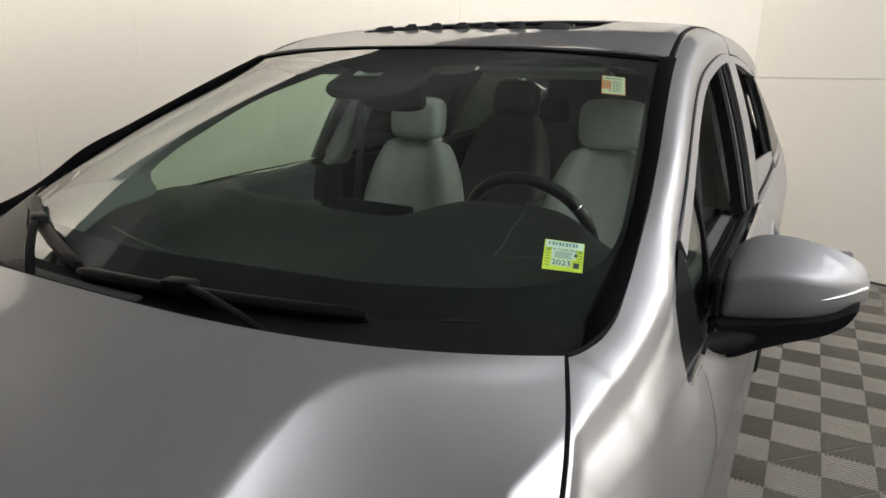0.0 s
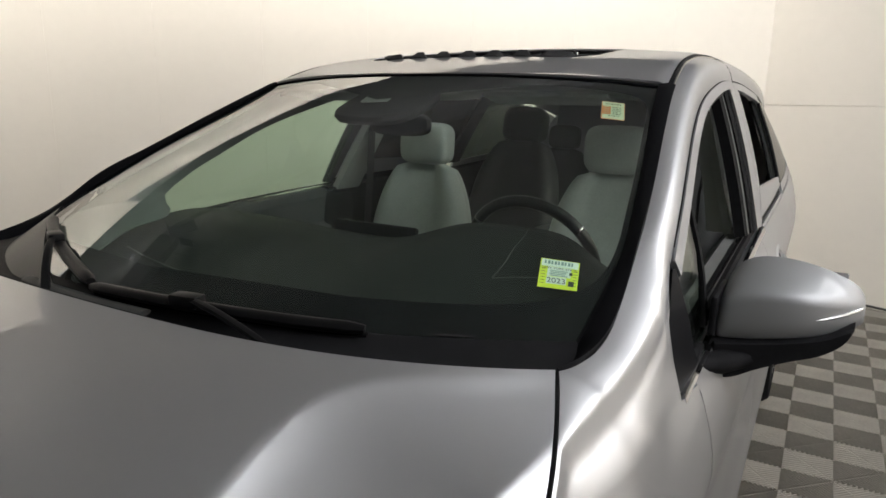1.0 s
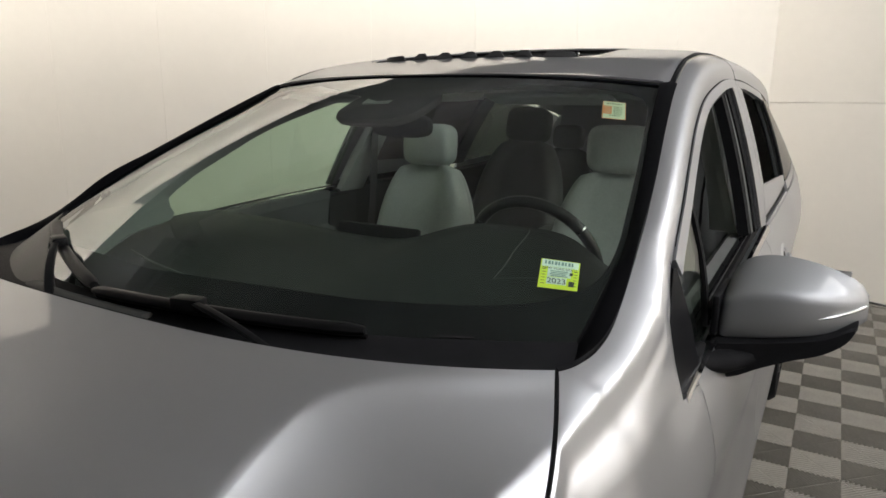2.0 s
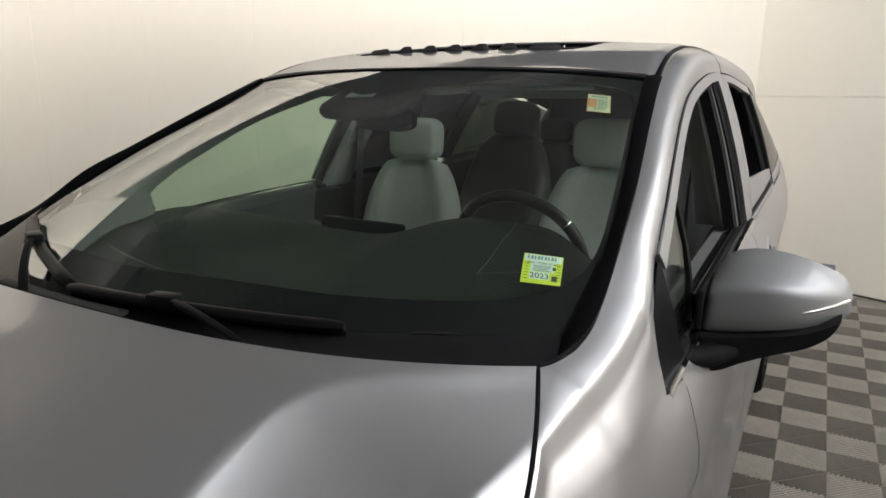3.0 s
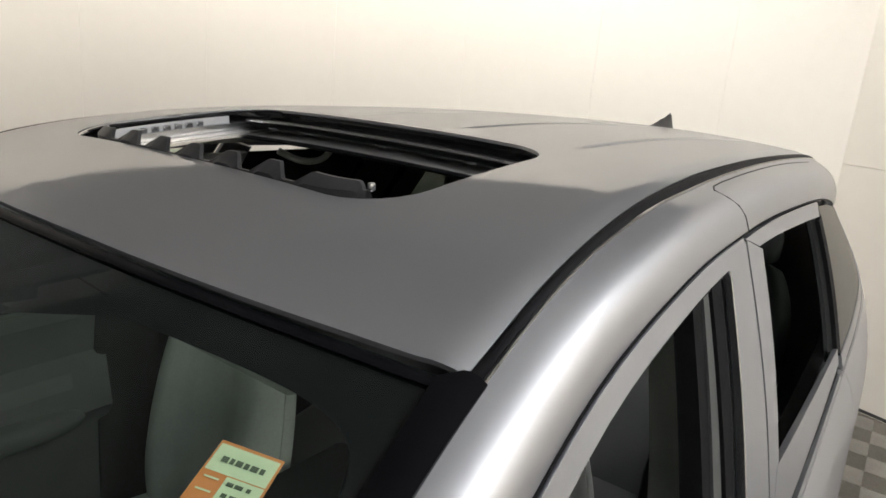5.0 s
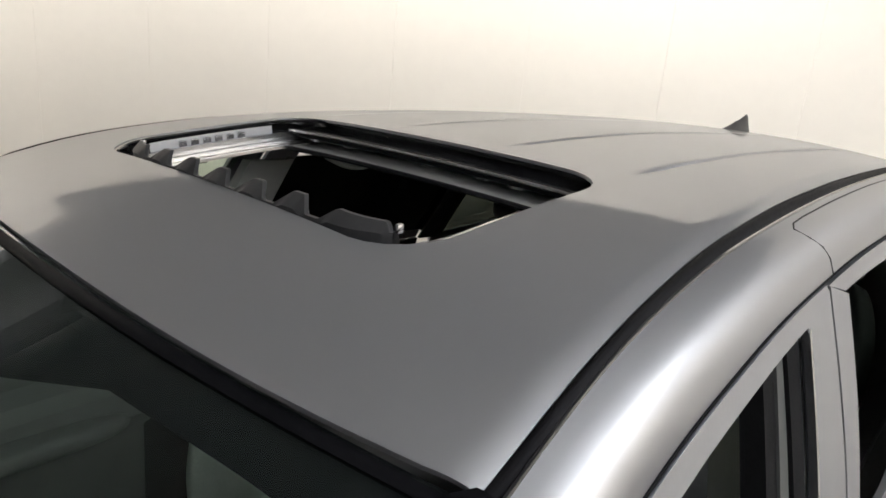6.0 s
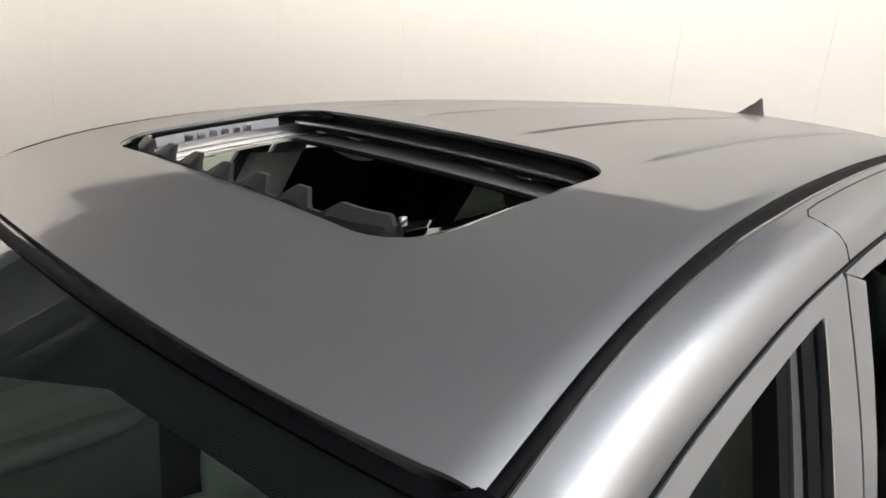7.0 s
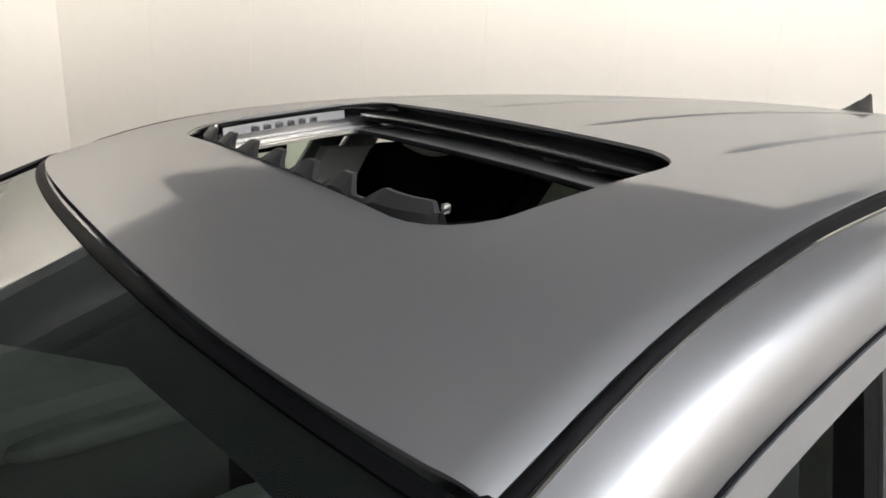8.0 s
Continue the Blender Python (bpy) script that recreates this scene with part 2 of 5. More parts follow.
FLOOR = part("floor", bm, SUBFLOOR, flat=True)
tagged(FLOOR, "floor of ribbed grey plastic grating tiles", "floor", kind="structure")

# two broad unseen lamps, added high along the driver's side and by the nose, turned to the car
for c, ln, wd, rz, tilt, mt in (((3.5, 0.0, 4.3), 5.4, 1.9, 90, 0, SOFT), ((4.0, -2.6, 3.1), 2.4, 0.8, 68, 50, FRONT)):
    lamp = new("added_light")
    lamp.matrix_world = Matrix.Translation(c) @ Matrix.Rotation(radians(rz), 4, "Z")
    tip = Matrix.Rotation(radians(tilt), 4, "X")
    part("frame", box((0, 0, 0), (ln + 0.06, wd + 0.06, 0.06), 0.006, m=tip), STRIP, lamp)
    part("diffuser", box(tip @ Vector((0, 0, -0.035)), (ln, wd, 0.012), 0.003, m=tip), mt, lamp)
    for x in (-0.4 * ln, 0.4 * ln):
        part("hanger", tube([(x, 0, 0), (x, 0, CEIL - c[2] + 0.02)], 0.008, k=6), STRIP, lamp)
    tagged(lamp, "long unseen light panel added to light the car", "ceiling light", group="ceiling lights")

# unseen lamps added to light the far walls; shades hide them from reflections
for k in (1, 6, 7):
    a, b = CORNERS[k], CORNERS[(k + 1) % 8]
    d = (b - a).normalized()
    inward = Vector((d.y, -d.x, 0))
    if inward.dot(MID - a) < 0:
        inward = -inward
    ln = (b - a).length - 1.5
    c = (a + b) / 2 + inward * 1.25
    lamp = new("added_light")
    lamp.matrix_world = Matrix.Translation((c.x, c.y, 4.30 if k == 6 else 4.05)) @ Matrix((d, -inward, Vector((0, 0, 1)))).transposed().to_4x4()
    tip = Matrix.Rotation(radians(-40), 4, "X")
    shade = thick(grid([[tip @ Vector((x, y, z)) for y, z in ((0.14, 0.24), (-0.02, 0.22), (-0.05, 0.0), (-0.02, -0.22), (0.20, -0.25))] for x in np.linspace(-ln / 2, ln / 2, 5)]), 0.006)
    part("shade", shade, CEILING, lamp, "grey shade that hides the added lamp")
    for u in (-0.5, 0.5):
        part("end_plate", box((u * ln, 0, 0), (0.006, 0.44, 0.52), 0.002, m=tip, seg=1), CEILING, lamp)
    part("diffuser", box((0, 0, 0), (ln - 0.05, 0.03, 0.40), 0.004, m=tip), {1: WASH_EAST, 6: WASH_WEST, 7: WASH}[k], lamp)
    for u in (-0.4, 0.4):
        part("hanger", tube([(u * ln, -0.03, 0.03), (u * ln, -0.03, CEIL - (4.30 if k == 6 else 4.05) + 0.02)], 0.008, k=6), STRIP, lamp)
    tagged(lamp, "long unseen shaded lamp added to light the wall", "ceiling light", group="ceiling lights")

# ---------------------------------------------------------------- the minivan: its main lines (car's left is +x, its nose is -y)
VAN = new("minivan")
VAN.location.x, VAN.scale.x = 0.010, 0.987
tagged(VAN, "silver metallic minivan with an open sunroof, parked on floor grating", "minivan")

# line between windshield / roof ditch and the silver side rail: y, x, z
RAIL_IN = [(-2.216, 0.795, 1.190), (-2.19, 0.803, 1.187), (-2.146, 0.817, 1.191), (-2.077, 0.824, 1.203), (-2.009, 0.822, 1.228), (-1.946, 0.818, 1.263), (-1.87, 0.813, 1.313), (-1.7, 0.790, 1.390), (-1.45, 0.750, 1.505), (-1.25, 0.720, 1.590), (-1.05, 0.700, 1.656), (-0.8, 0.684, 1.698), (-0.5, 0.674, 1.719), (-0.1, 0.664, 1.730), (0.5, 0.651, 1.727), (1.2, 0.635, 1.702), (1.62, 0.6, 1.667)]
# gap under the side rail, above the doors
RAIL_OUT = [(-1.968, 0.9144, 1.077), (-1.955, 0.889, 1.146), (-1.91, 0.877, 1.216), (-1.84, 0.866, 1.2737), (-1.7, 0.847, 1.346), (-1.5, 0.817, 1.427), (-1.3, 0.788, 1.501), (-1.1, 0.766, 1.562), (-0.8, 0.757, 1.621), (-0.4, 0.750, 1.644), (0.2, 0.742, 1.634), (0.8, 0.735, 1.601), (1.3, 0.72, 1.540), (1.62, 0.7, 1.476)]
BELT = [(-1.968, 0.917, 1.079), (-1.8, 0.922, 1.105), (-1.4, 0.926, 1.14), (-0.8, 0.924, 1.165), (-0.1, 0.922, 1.172), (0.36, 0.917, 1.17), (0.9, 0.91, 1.19), (1.4, 0.88, 1.22), (1.62, 0.85, 1.24)]
ROOF_MID = [(-1.31, 1.634), (-1.18, 1.668), (-1.0, 1.707), (-0.8, 1.734), (-0.5, 1.762), (-0.1, 1.778), (0.5, 1.777), (1.2, 1.757), (1.62, 1.729)]
ROOF_EDGE = [(-1.24, 0.700, 1.600), (-1.05, 0.682, 1.660), (-0.8, 0.661, 1.704), (-0.5, 0.645, 1.728), (-0.1, 0.633, 1.739), (0.5, 0.621, 1.736), (1.2, 0.603, 1.712), (1.62, 0.575, 1.676)]


def roof_front(x):
    return -1.307 + 0.055 * x * x + 0.235 * x**4


def roof_z(x, y):
    xe, ze = smooth_key(ROOF_EDGE, max(y, -1.24))
    zm = smooth_key(ROOF_MID, max(y, -1.31))
    a = min(1.0, abs(x / xe))
    return ze + (zm - 0.008 - ze) * (1 - a ** 2.3) + 0.008 * (1 - max(0.0, (a - 0.945) / 0.055) ** 2)


def side_point(y, z):
    """A point of the glass side, between belt and side rail, at y and z."""
    xb, zb = smooth_key(BELT, y)
    xr, zr = smooth_key(RAIL_OUT, y)
    u = (z - zb) / max(zr - zb, 0.03)
    return Vector((xb + (xr - xb) * u + 0.012 * math.sin(math.pi * min(max(u, 0), 1)), y, z))


# ---- roof panel with the sunroof opening
SUN = (0.437, -1.050, -0.568)     # half width, front, back of the opening


def rounded(hx, y0, y1, r, n=7, bow=0.0):
    pts = []
    for cx, cy, a0 in ((hx - r, y1 - r, 0), (-hx + r, y1 - r, 90), (-hx + r, y0 + r, 180), (hx - r, y0 + r, 270)):
        for i in range(n):
            a = radians(a0 + 90 * i / (n - 1))
            x, y = cx + r * math.cos(a), cy + r * math.sin(a)
            pts.append((x, y - bow * (1 - (x / hx) ** 2) * (1 if y < (y0 + y1) / 2 else 0.6)))
    return pts


GROOVES = (-0.42, -0.14, 0.16, 0.44)


def roof_sheet(drop, inset, y1=1.62, nx=37, ny=60, fine=False):
    rows = []
    across = [2 * i / (nx - 1) - 1 for i in range(nx)]
    if fine:                                               # extra columns along the grooves and the rounded edges
        across += [(g + d) / 0.65 for g in GROOVES for d in (-0.012, -0.008, -0.005, -0.002, 0.0, 0.002, 0.005, 0.008, 0.012)]
        across += [q * k for q in (1, -1) for k in (0.93, 0.945, 0.952, 0.96, 0.968, 0.976, 0.984, 0.992)]
        across = sorted(set(round(u, 4) for u in across))
    for j in range(ny):
        v = j / (ny - 1)
        row = []
        for u in across:
            y = 0
            for _ in range(3):
                xe = smooth_key(ROOF_EDGE, max(y, -1.24))[0] - inset
                y = roof_front(u * xe) * (1 - v) + y1 * v
            x = u * xe
            z = roof_z(x, y)
            for gx in GROOVES:                             # pressed grooves: a low step with a soft outer side
                along = min(max((y + 0.50) / 0.10, 0), 1) * min(max((1.2 - y) / 0.3, 0), 1)
                d = x - gx * (1 + 0.03 * y) * xe / 0.65
                z -= 0.006 * along * math.exp(-(d / (0.0035 if d * gx < 0 else 0.008)) ** 2)
            row.append(Vector((x, y, z - drop)))
        rows.append(row)
    return rows


bm = thick(grid(roof_sheet(0, 0, nx=61, fine=True)), 0.006)
roof = part("roof", bm, PAINT, VAN)
bmc = bmesh.new()
loop = rounded(SUN[0], SUN[1], SUN[2], 0.10, bow=0.012)
lo, hi = [bmc.verts.new((x, y, 1.5)) for x, y in loop], [bmc.verts.new((x, y, 1.95)) for x, y in loop]
bmc.faces.new(list(reversed(lo)))
bmc.faces.new(hi)
for i in range(len(lo)):
    j = (i + 1) % len(lo)
    bmc.faces.new((lo[i], lo[j], hi[j], hi[i]))
bmesh.ops.remove_doubles(bmc, verts=bmc.verts, dist=1e-5)
bmesh.ops.recalc_face_normals(bmc, faces=bmc.faces)
cutter = part("cutter", bmc, PAINT, flat=True)
cut(roof, cutter)
bm = thick(grid(roof_sheet(0.045, 0.02, y1=1.5, nx=41, ny=40)), 0.01)
liner = part("headliner", bm, GREY_TRIM, VAN, "light grey headliner with a sunroof opening")
cut(liner, cutter)
bpy.data.objects.remove(cutter)

# ---- roof ditch mouldings and side rails
for s in (1, -1):
    rows = []
    for y in np.linspace(-1.234, 1.6, 60):
        rise = 0.009 * min(1.0, (y + 1.234) / 0.10)          # it grows out of the strip beside the windshield
        xe, ze = smooth_key(ROOF_EDGE, max(y, -1.24))
        xr, zr = smooth_key(RAIL_IN, y)
        rows.append([Vector((s * (xe + (xr - xe) * u), y, ze + (zr - ze) * u - 0.002 + rise * (1 - (2 * u - 1) ** 2))) for u in np.linspace(-0.04, 1.05, 7)])
    part("roof_moulding", grid(rows, flip=s > 0), BLACK, VAN, "black roof ditch moulding")
    rows = []
    n = 70
    ins = spline([(k[1], k[0], k[2]) for k in RAIL_IN[6:]], n)
    outs = spline([(k[1], k[0], k[2]) for k in RAIL_OUT[3:]], n)
    for a, b in zip(ins, outs):
        row = []
        c = Vector((b.x - 0.004, a.y * 0.5 + b.y * 0.5, a.z))
        for u in np.linspace(0, 1, 15):
            p = a * (1 - u) + b * u
            bulge = math.sin(math.pi * u) * (b - a).length * 0.20
            nrm = Vector((b.z - a.z, 0, -(b.x - a.x))).normalized() * -1
            p = p + nrm * bulge
            row.append(Vector((s * p.x, p.y, p.z)))
        row = [row[0] + Vector((0, 0, -0.02))] + row + [row[-1] + Vector((-0.03 * s, 0, -0.004))]
        rows.append(row)
    part("side_rail", grid(rows, flip=s > 0), PAINT, VAN)
    part("rail_gap", tube([Vector((s * (p.x + 0.001), p.y, p.z - 0.002)) for p in outs[1:]], 0.0019, k=6), RUBBER, VAN)
    # joint between fender and pillar, bright lip beside the ditch
    part("pillar_joint", tube([p + Vector((0, -0.0015, -0.003)) for p in rows[0][1:-1]], 0.0014, k=6), SEAL, VAN)
    part("moulding_lip", tube([Vector((s * p.x * 0.997, p.y, p.z + 0.001)) for p in ins[6:]], 0.0028, k=6), GLOSS, VAN)
    # dark inner backing of the pillar and rail
    rows = [[Vector((s * (a.x - 0.02), a.y + 0.01, a.z - 0.025)), Vector((s * (a.x * 0.5 + b.x * 0.5 - 0.035), a.y * 0.5 + b.y * 0.5, a.z * 0.5 + b.z * 0.5 - 0.02)), Vector((s * (b.x - 0.03), b.y, b.z - 0.01))] for a, b in zip(ins, outs)]
    part("pillar_trim", thick(grid(rows, flip=s < 0), 0.012), GREY_TRIM, VAN, "light grey inner pillar trim")



def rail_point(y, u, s, lift=0.0):
    """A point of the silver rail: u from 0 at the roof ditch to 1 at the doors."""
    xa, za = smooth_key(RAIL_IN, y)
    xb, zb = smooth_key(RAIL_OUT, y)
    a, b = Vector((xa, y, za)), Vector((xb, y, zb))
    nrm = Vector((a.z - b.z, 0, b.x - a.x)).normalized()
    p = a * (1 - u) + b * u + nrm * (math.sin(math.pi * u) * (b - a).length * 0.20 + lift)
    return Vector((s * p.x, p.y, p.z))


# ---- windshield
WS_SIDE = [(0.0, 0.800, -2.10, 1.168), (0.2, 0.806, -1.90, 1.274), (0.45, 0.775, -1.68, 1.386), (0.75, 0.722, -1.41, 1.512), (1.0, 0.690, -1.235, 1.602)]
WS_MID = [(0.0, 0.0, -2.395, 1.190), (0.3, 0.0, -2.07, 1.350), (0.6, 0.0, -1.745, 1.487), (0.85, 0.0, -1.47, 1.585), (1.0, 0.0, -1.312, 1.632)]


def screen_point(u, v, drop=0.0):
    """u from -1 to 1 across the windshield, v from 0 at the cowl to 1 at the roof."""
    xs, ys, zs = smooth_key(WS_SIDE, v)
    _, ym, zm = smooth_key(WS_MID, v)
    k = abs(u) ** 2.4
    return Vector((u * xs, ym + (ys - ym) * k, zm + (zs - zm) * k)) + Vector((0, 0.5, -0.85)) * drop


ws = part("windshield", grid([[screen_point(u, v) for u in np.linspace(-1, 1, 33)] for v in np.linspace(0, 1, 25)]), WINDSHIELD, VAN, "greenish laminated windshield with stickers")
ws.visible_shadow = False
# black printed border
inner, outer = [], []
N = 160


def clear_edge(a):
    """Edge of the clear area of the screen, in u and v."""
    c, s_ = math.cos(a), math.sin(a)
    f = lambda q: math.copysign(abs(q) ** 0.18, q)
    u, v = f(c), f(s_)
    top = 0.930
    uu = u * 0.966
    bottom = 0.100
    vv = (top + bottom) / 2 + v * (top - bottom) / 2
    if v > 0:
        vv -= 0.16 * min(1, max(0, 1.6 - abs(uu) / 0.25)) * (v ** 4)      # dip round the mirror mount
    return uu, vv


ring_i, ring_o = [], []
for i in range(N):
    a = 2 * math.pi * i / N
    u, v = clear_edge(a)
    ring_i.append((u, v))
    du, dv = math.cos(a), math.sin(a)
    k = max(abs(du), abs(dv))
    fu, fv = du / k, dv / k
    ring_o.append((fu * 0.995, 0.5 + fv * 0.5))
rows = []
for w in (0, 0.33, 0.66, 1):
    rows.append([screen_point(ring_i[i % N][0] * (1 - w) + ring_o[i % N][0] * w, ring_i[i % N][1] * (1 - w) + ring_o[i % N][1] * w, 0.003) for i in range(N + 1)])
part("screen_border", grid(rows), FRIT, ws, "black printed border of the windshield")
# rubber seals
tp = [screen_point(u, 0.985) + Vector((0, 0.006, 0.001)) for u in np.linspace(-0.99, 0.99, 40)]
part("top_seal", tube(tp, 0.011, k=10, flat=0.3), FRIT, ws)
for s in (1, -1):
    tp = [screen_point(s, v) + Vector((s * 0.006, 0, 0.0)) for v in np.linspace(0.12, 1, 30)]
    part("side_seal", tube(tp, 0.012, k=6, flat=0.5), RUBBER, ws)

# ---- hood
HOOD_SIDE = [(-3.06, 0.70, 0.915), (-2.95, 0.785, 0.965), (-2.80, 0.85, 1.010), (-2.60, 0.882, 1.062), (-2.42, 0.864, 1.112), (-2.32, 0.835, 1.148), (-2.216, 0.795, 1.190)]
CREASE = [(-3.1, 0.54), (-2.85, 0.59), (-2.65, 0.586), (-2.568, 0.572), (-2.50, 0.570), (-2.45, 0.575), (-2.41, 0.593), (-2.373, 0.625), (-2.32, 0.680), (-2.27, 0.738), (-2.22, 0.79)]     # y and x of the hood's crease
HOOD_MID = [(-3.14, 0.950), (-3.0, 1.045), (-2.8, 1.128), (-2.6, 1.183), (-2.421, 1.211)]


def hood_rear(x):
    return -2.421 + 0.089 * x * x + 0.4 * x**4


def hood_point(u, v):
    sx, sz = smooth_key(HOOD_SIDE, -3.06 + v * (3.06 - 2.216))
    sy = -3.06 + v * (3.06 - 2.216)
    my = -3.14 + v * (3.14 - 2.421)
    mz = smooth_key(HOOD_MID, my)
    a = abs(u)
    y = my + (sy - my) * (0.18 * a**2 + 0.82 * a**4)
    power = 3.1 + 1.6 * v * v
    z = mz + (sz - mz) * a**power
    xc = smooth_key(CREASE, min(max(y, -3.1), -2.22))          # outside the crease the flank drops quickly and then runs out flat
    q = max(0.0, min(1.0, (abs(u * sx) - xc) / max(0.05, sx - xc)))
    if q > 0:
        zc = mz + (sz - mz) * (xc / sx) ** power
        flank = zc + (sz - zc) * (0.2 * q + 0.8 * (1 - (1 - q) ** 4) + 0.3 * q * q * (1 - q))
        z += (flank - z) * min(1.0, max(0.0, v / 0.3)) * min(1.0, (1 - v) / 0.045)
        wk = min(0.045, max(0.0, (-2.33 - y) * 0.38))          # the fender's crest runs on over the hood's corner
        if wk > 0:
            xk = sx - wk
            z += 0.42 * (sx - a * sx if a * sx > xk else wk * max(0.0, (a * sx - xc) / (xk - xc)) ** 3) * min(1.0, max(0.0, v / 0.3))
    return Vector((u * sx, y, z))


HOOD_U = sorted({round(float(u), 3) for u in [*np.linspace(-1, 1, 81), *[q * k for q in (1, -1) for k in [*np.linspace(0.60, 0.80, 21), *np.linspace(0.93, 1.0, 15)]]]})
part("hood", thick(grid([[hood_point(u, v) for u in HOOD_U] for v in np.linspace(0, 1, 90)]), 0.012), PAINT, VAN)

for s in (1, -1):
    part("hood_gap", tube([hood_point(s, v) + Vector((s * 0.0035, 0, -0.0025)) for v in np.linspace(0.1, 1, 40)], 0.0028, k=6), RUBBER, VAN)

# ---- body sides
# fender: y, greatest half width and its height, then the lower flank
FLANK = [(-3.15, 0.73, 0.60, 0.73, 0.72, 0.70), (-2.90, 0.905, 0.71, 0.905, 0.90, 0.87), (-2.60, 0.970, 0.77, 0.962, 0.95, 0.91), (-2.42, 0.974, 0.79, 0.964, 0.953, 0.915), (-2.216, 0.976, 0.81, 0.966, 0.955, 0.92)]
DOOR = [(0.0, 0.0, 0.0), (0.0, 0.020, -0.022), (0, 0.042, -0.07), (0, 0.060, -0.125), (0, 0.069, -0.18), (0, 0.064, -0.235), (0, 0.052, -0.32), (0, 0.048, -0.45), (0, 0.050, -0.60), (0, 0.058, -0.70), (0, 0.045, -0.80), (0, 0.0, -0.92)]


# rear edge of the fender: along the pillar joint, the black corner patch, the belt and the door seam
SEAM_Y = -1.87
belt_x, belt_z = smooth_key(BELT, SEAM_Y)
DOOR_X = sorted((belt_z + dz * (belt_z - 0.22) / 0.92, belt_x + dx * (1 - 0.012 * (-1.5 - SEAM_Y) / 0.45 / 0.07)) for _, dx, dz in DOOR)
FENDER_END = [(smooth_key(DOOR_X, z), y, z) for y, z in ((-1.874, 1.072), (-1.876, 0.98), (-1.868, 0.74), (-1.868, 0.46), (-1.868, 0.23))]


CREST = [(-3.15, 0.70), (-2.60, 0.80), (-2.34, 0.846), (-2.20, 0.863), (-2.06, 0.873), (-1.95, 0.876), (-1.84, 0.872)]     # y and x of the fender's crest


def fender_section(y):
    """The fender's section at y: a top face up to the crest, a steep step, a soft swelling and the flank."""
    t = 0.0
    if y < -2.216:
        wide, z_wide, xa, xb, xc = smooth_key(FLANK, y)
        x0, z0 = smooth_key(HOOD_SIDE, max(y, -3.06))
        x0 = min(x0 + 0.007, wide - 0.02)
    else:
        t = (y + 2.216) / 0.36
        t = t * t * (3 - 2 * t)
        wide, z_wide, xa, xb, xc = 0.976 + 0.006 * t, 0.81, 0.966 + 0.004 * t, 0.955 + 0.004 * t, 0.92 + 0.008 * t
        x0, z0 = smooth_key(RAIL_IN, y)
        x0 += 0.005 * (1 - t)
    c = max(0.004, smooth_key(CREST, y) - x0)
    k = min(1.0, (wide - x0) / 0.16)
    steps = [(0.0, 0.0), (0.45 * c, -0.14 * c), (0.85 * c, -0.32 * c), (c, -0.41 * c)]
    for dx, dz in ((0.002, -0.004), (0.010, -0.024), (0.016 - 0.004 * t, -0.036), (0.030 - 0.012 * t, -0.050 - 0.004 * t), (0.044 - 0.022 * t, -0.066 - 0.012 * t)):
        steps.append((c + k * dx, -0.41 * c + k * dz))
    out = [Vector((x0 + dx, y, z0 - 0.001 + dz)) for dx, dz in steps]
    q = out[-1]
    for a in (0.25, 0.5, 0.75, 1.0):
        out.append(Vector((q.x + (wide - q.x) * math.sin(a * math.pi / 2), y, q.z + (z_wide - q.z) * a)))
    return out + [Vector((wide - 0.004, y, z_wide - 0.14)), Vector((xa, y, 0.50)), Vector((xb, y, 0.36)), Vector((xc, y, 0.22))]


def section_part(y, z_from, z_to, n):
    """n points of the section at y between two heights (None: its upper edge)."""
    sec = spline(fender_section(y), 160)
    zs = [p.z for p in sec]
    top = zs[0] if z_from is None else min(z_from, zs[0])
    near = max(0.0, min(1.0, (y + 2.12) / 0.22))               # towards the seam it takes the door's shape
    near = near * near * (3 - 2 * near)

    def across(z):
        x = float(np.interp(-z, [-p.z for p in sec], [p.x for p in sec]))
        return x + near * min(1.0, max(0.0, (1.077 - z) / 0.03)) * (float(np.interp(z, [k[0] for k in DOOR_X], [k[1] for k in DOOR_X])) - x) if z_from is not None else x
    return [Vector((across(z), y, z)) for z in [top + (z_to - top) * (i / (n - 1)) ** (1.5 if z_from is None else 1.0) for i in range(n)]]


def fender_mesh(s):
    bm = bmesh.new()
    split = lambda y: min(1.077, fender_section(y)[0].z - 0.04)
    at = lambda rows: [[Vector((s * p.x, p.y, p.z)) for p in r] for r in rows]
    ys = [*np.linspace(-3.15, -2.36, 16), *np.linspace(-2.345, -2.23, 9), *np.linspace(-2.215, -1.968, 20)]
    up = [section_part(y, None, split(y), 40) for y in ys]
    # the wedge that ends along the black patch
    rear = []
    for y in np.linspace(-1.968, -1.846, 12)[1:]:
        w = (y + 1.968) / 0.122                            # the crest dies out into the round pillar
        w = w * w * (3 - 2 * w)
        row = section_part(y, None, smooth_key(RAIL_OUT, y)[1], 40)
        rear.append([p * (1 - w) + rail_point(y, (i / 39) ** 1.3, 1) * w for i, p in enumerate(row)])
    low = [section_part(y, split(y), 0.22, 22) for y in ys]
    grid(at(up + rear), bm, flip=s < 0)
    tail = [section_part(y, 1.074, 0.22, 22) for y in (-1.94, -1.90)]
    ends = sorted((p[2], p[1]) for p in FENDER_END)
    edge = [Vector((p.x, smooth_key(ends, min(max(p.z, 0.231), 1.07)), p.z)) for p in section_part(-1.872, 1.072, 0.22, 22)]
    grid(at(low + tail + [edge]), bm, flip=s < 0)
    bmesh.ops.remove_doubles(bm, verts=bm.verts, dist=4e-4)
    return thick(bm, 0.01)


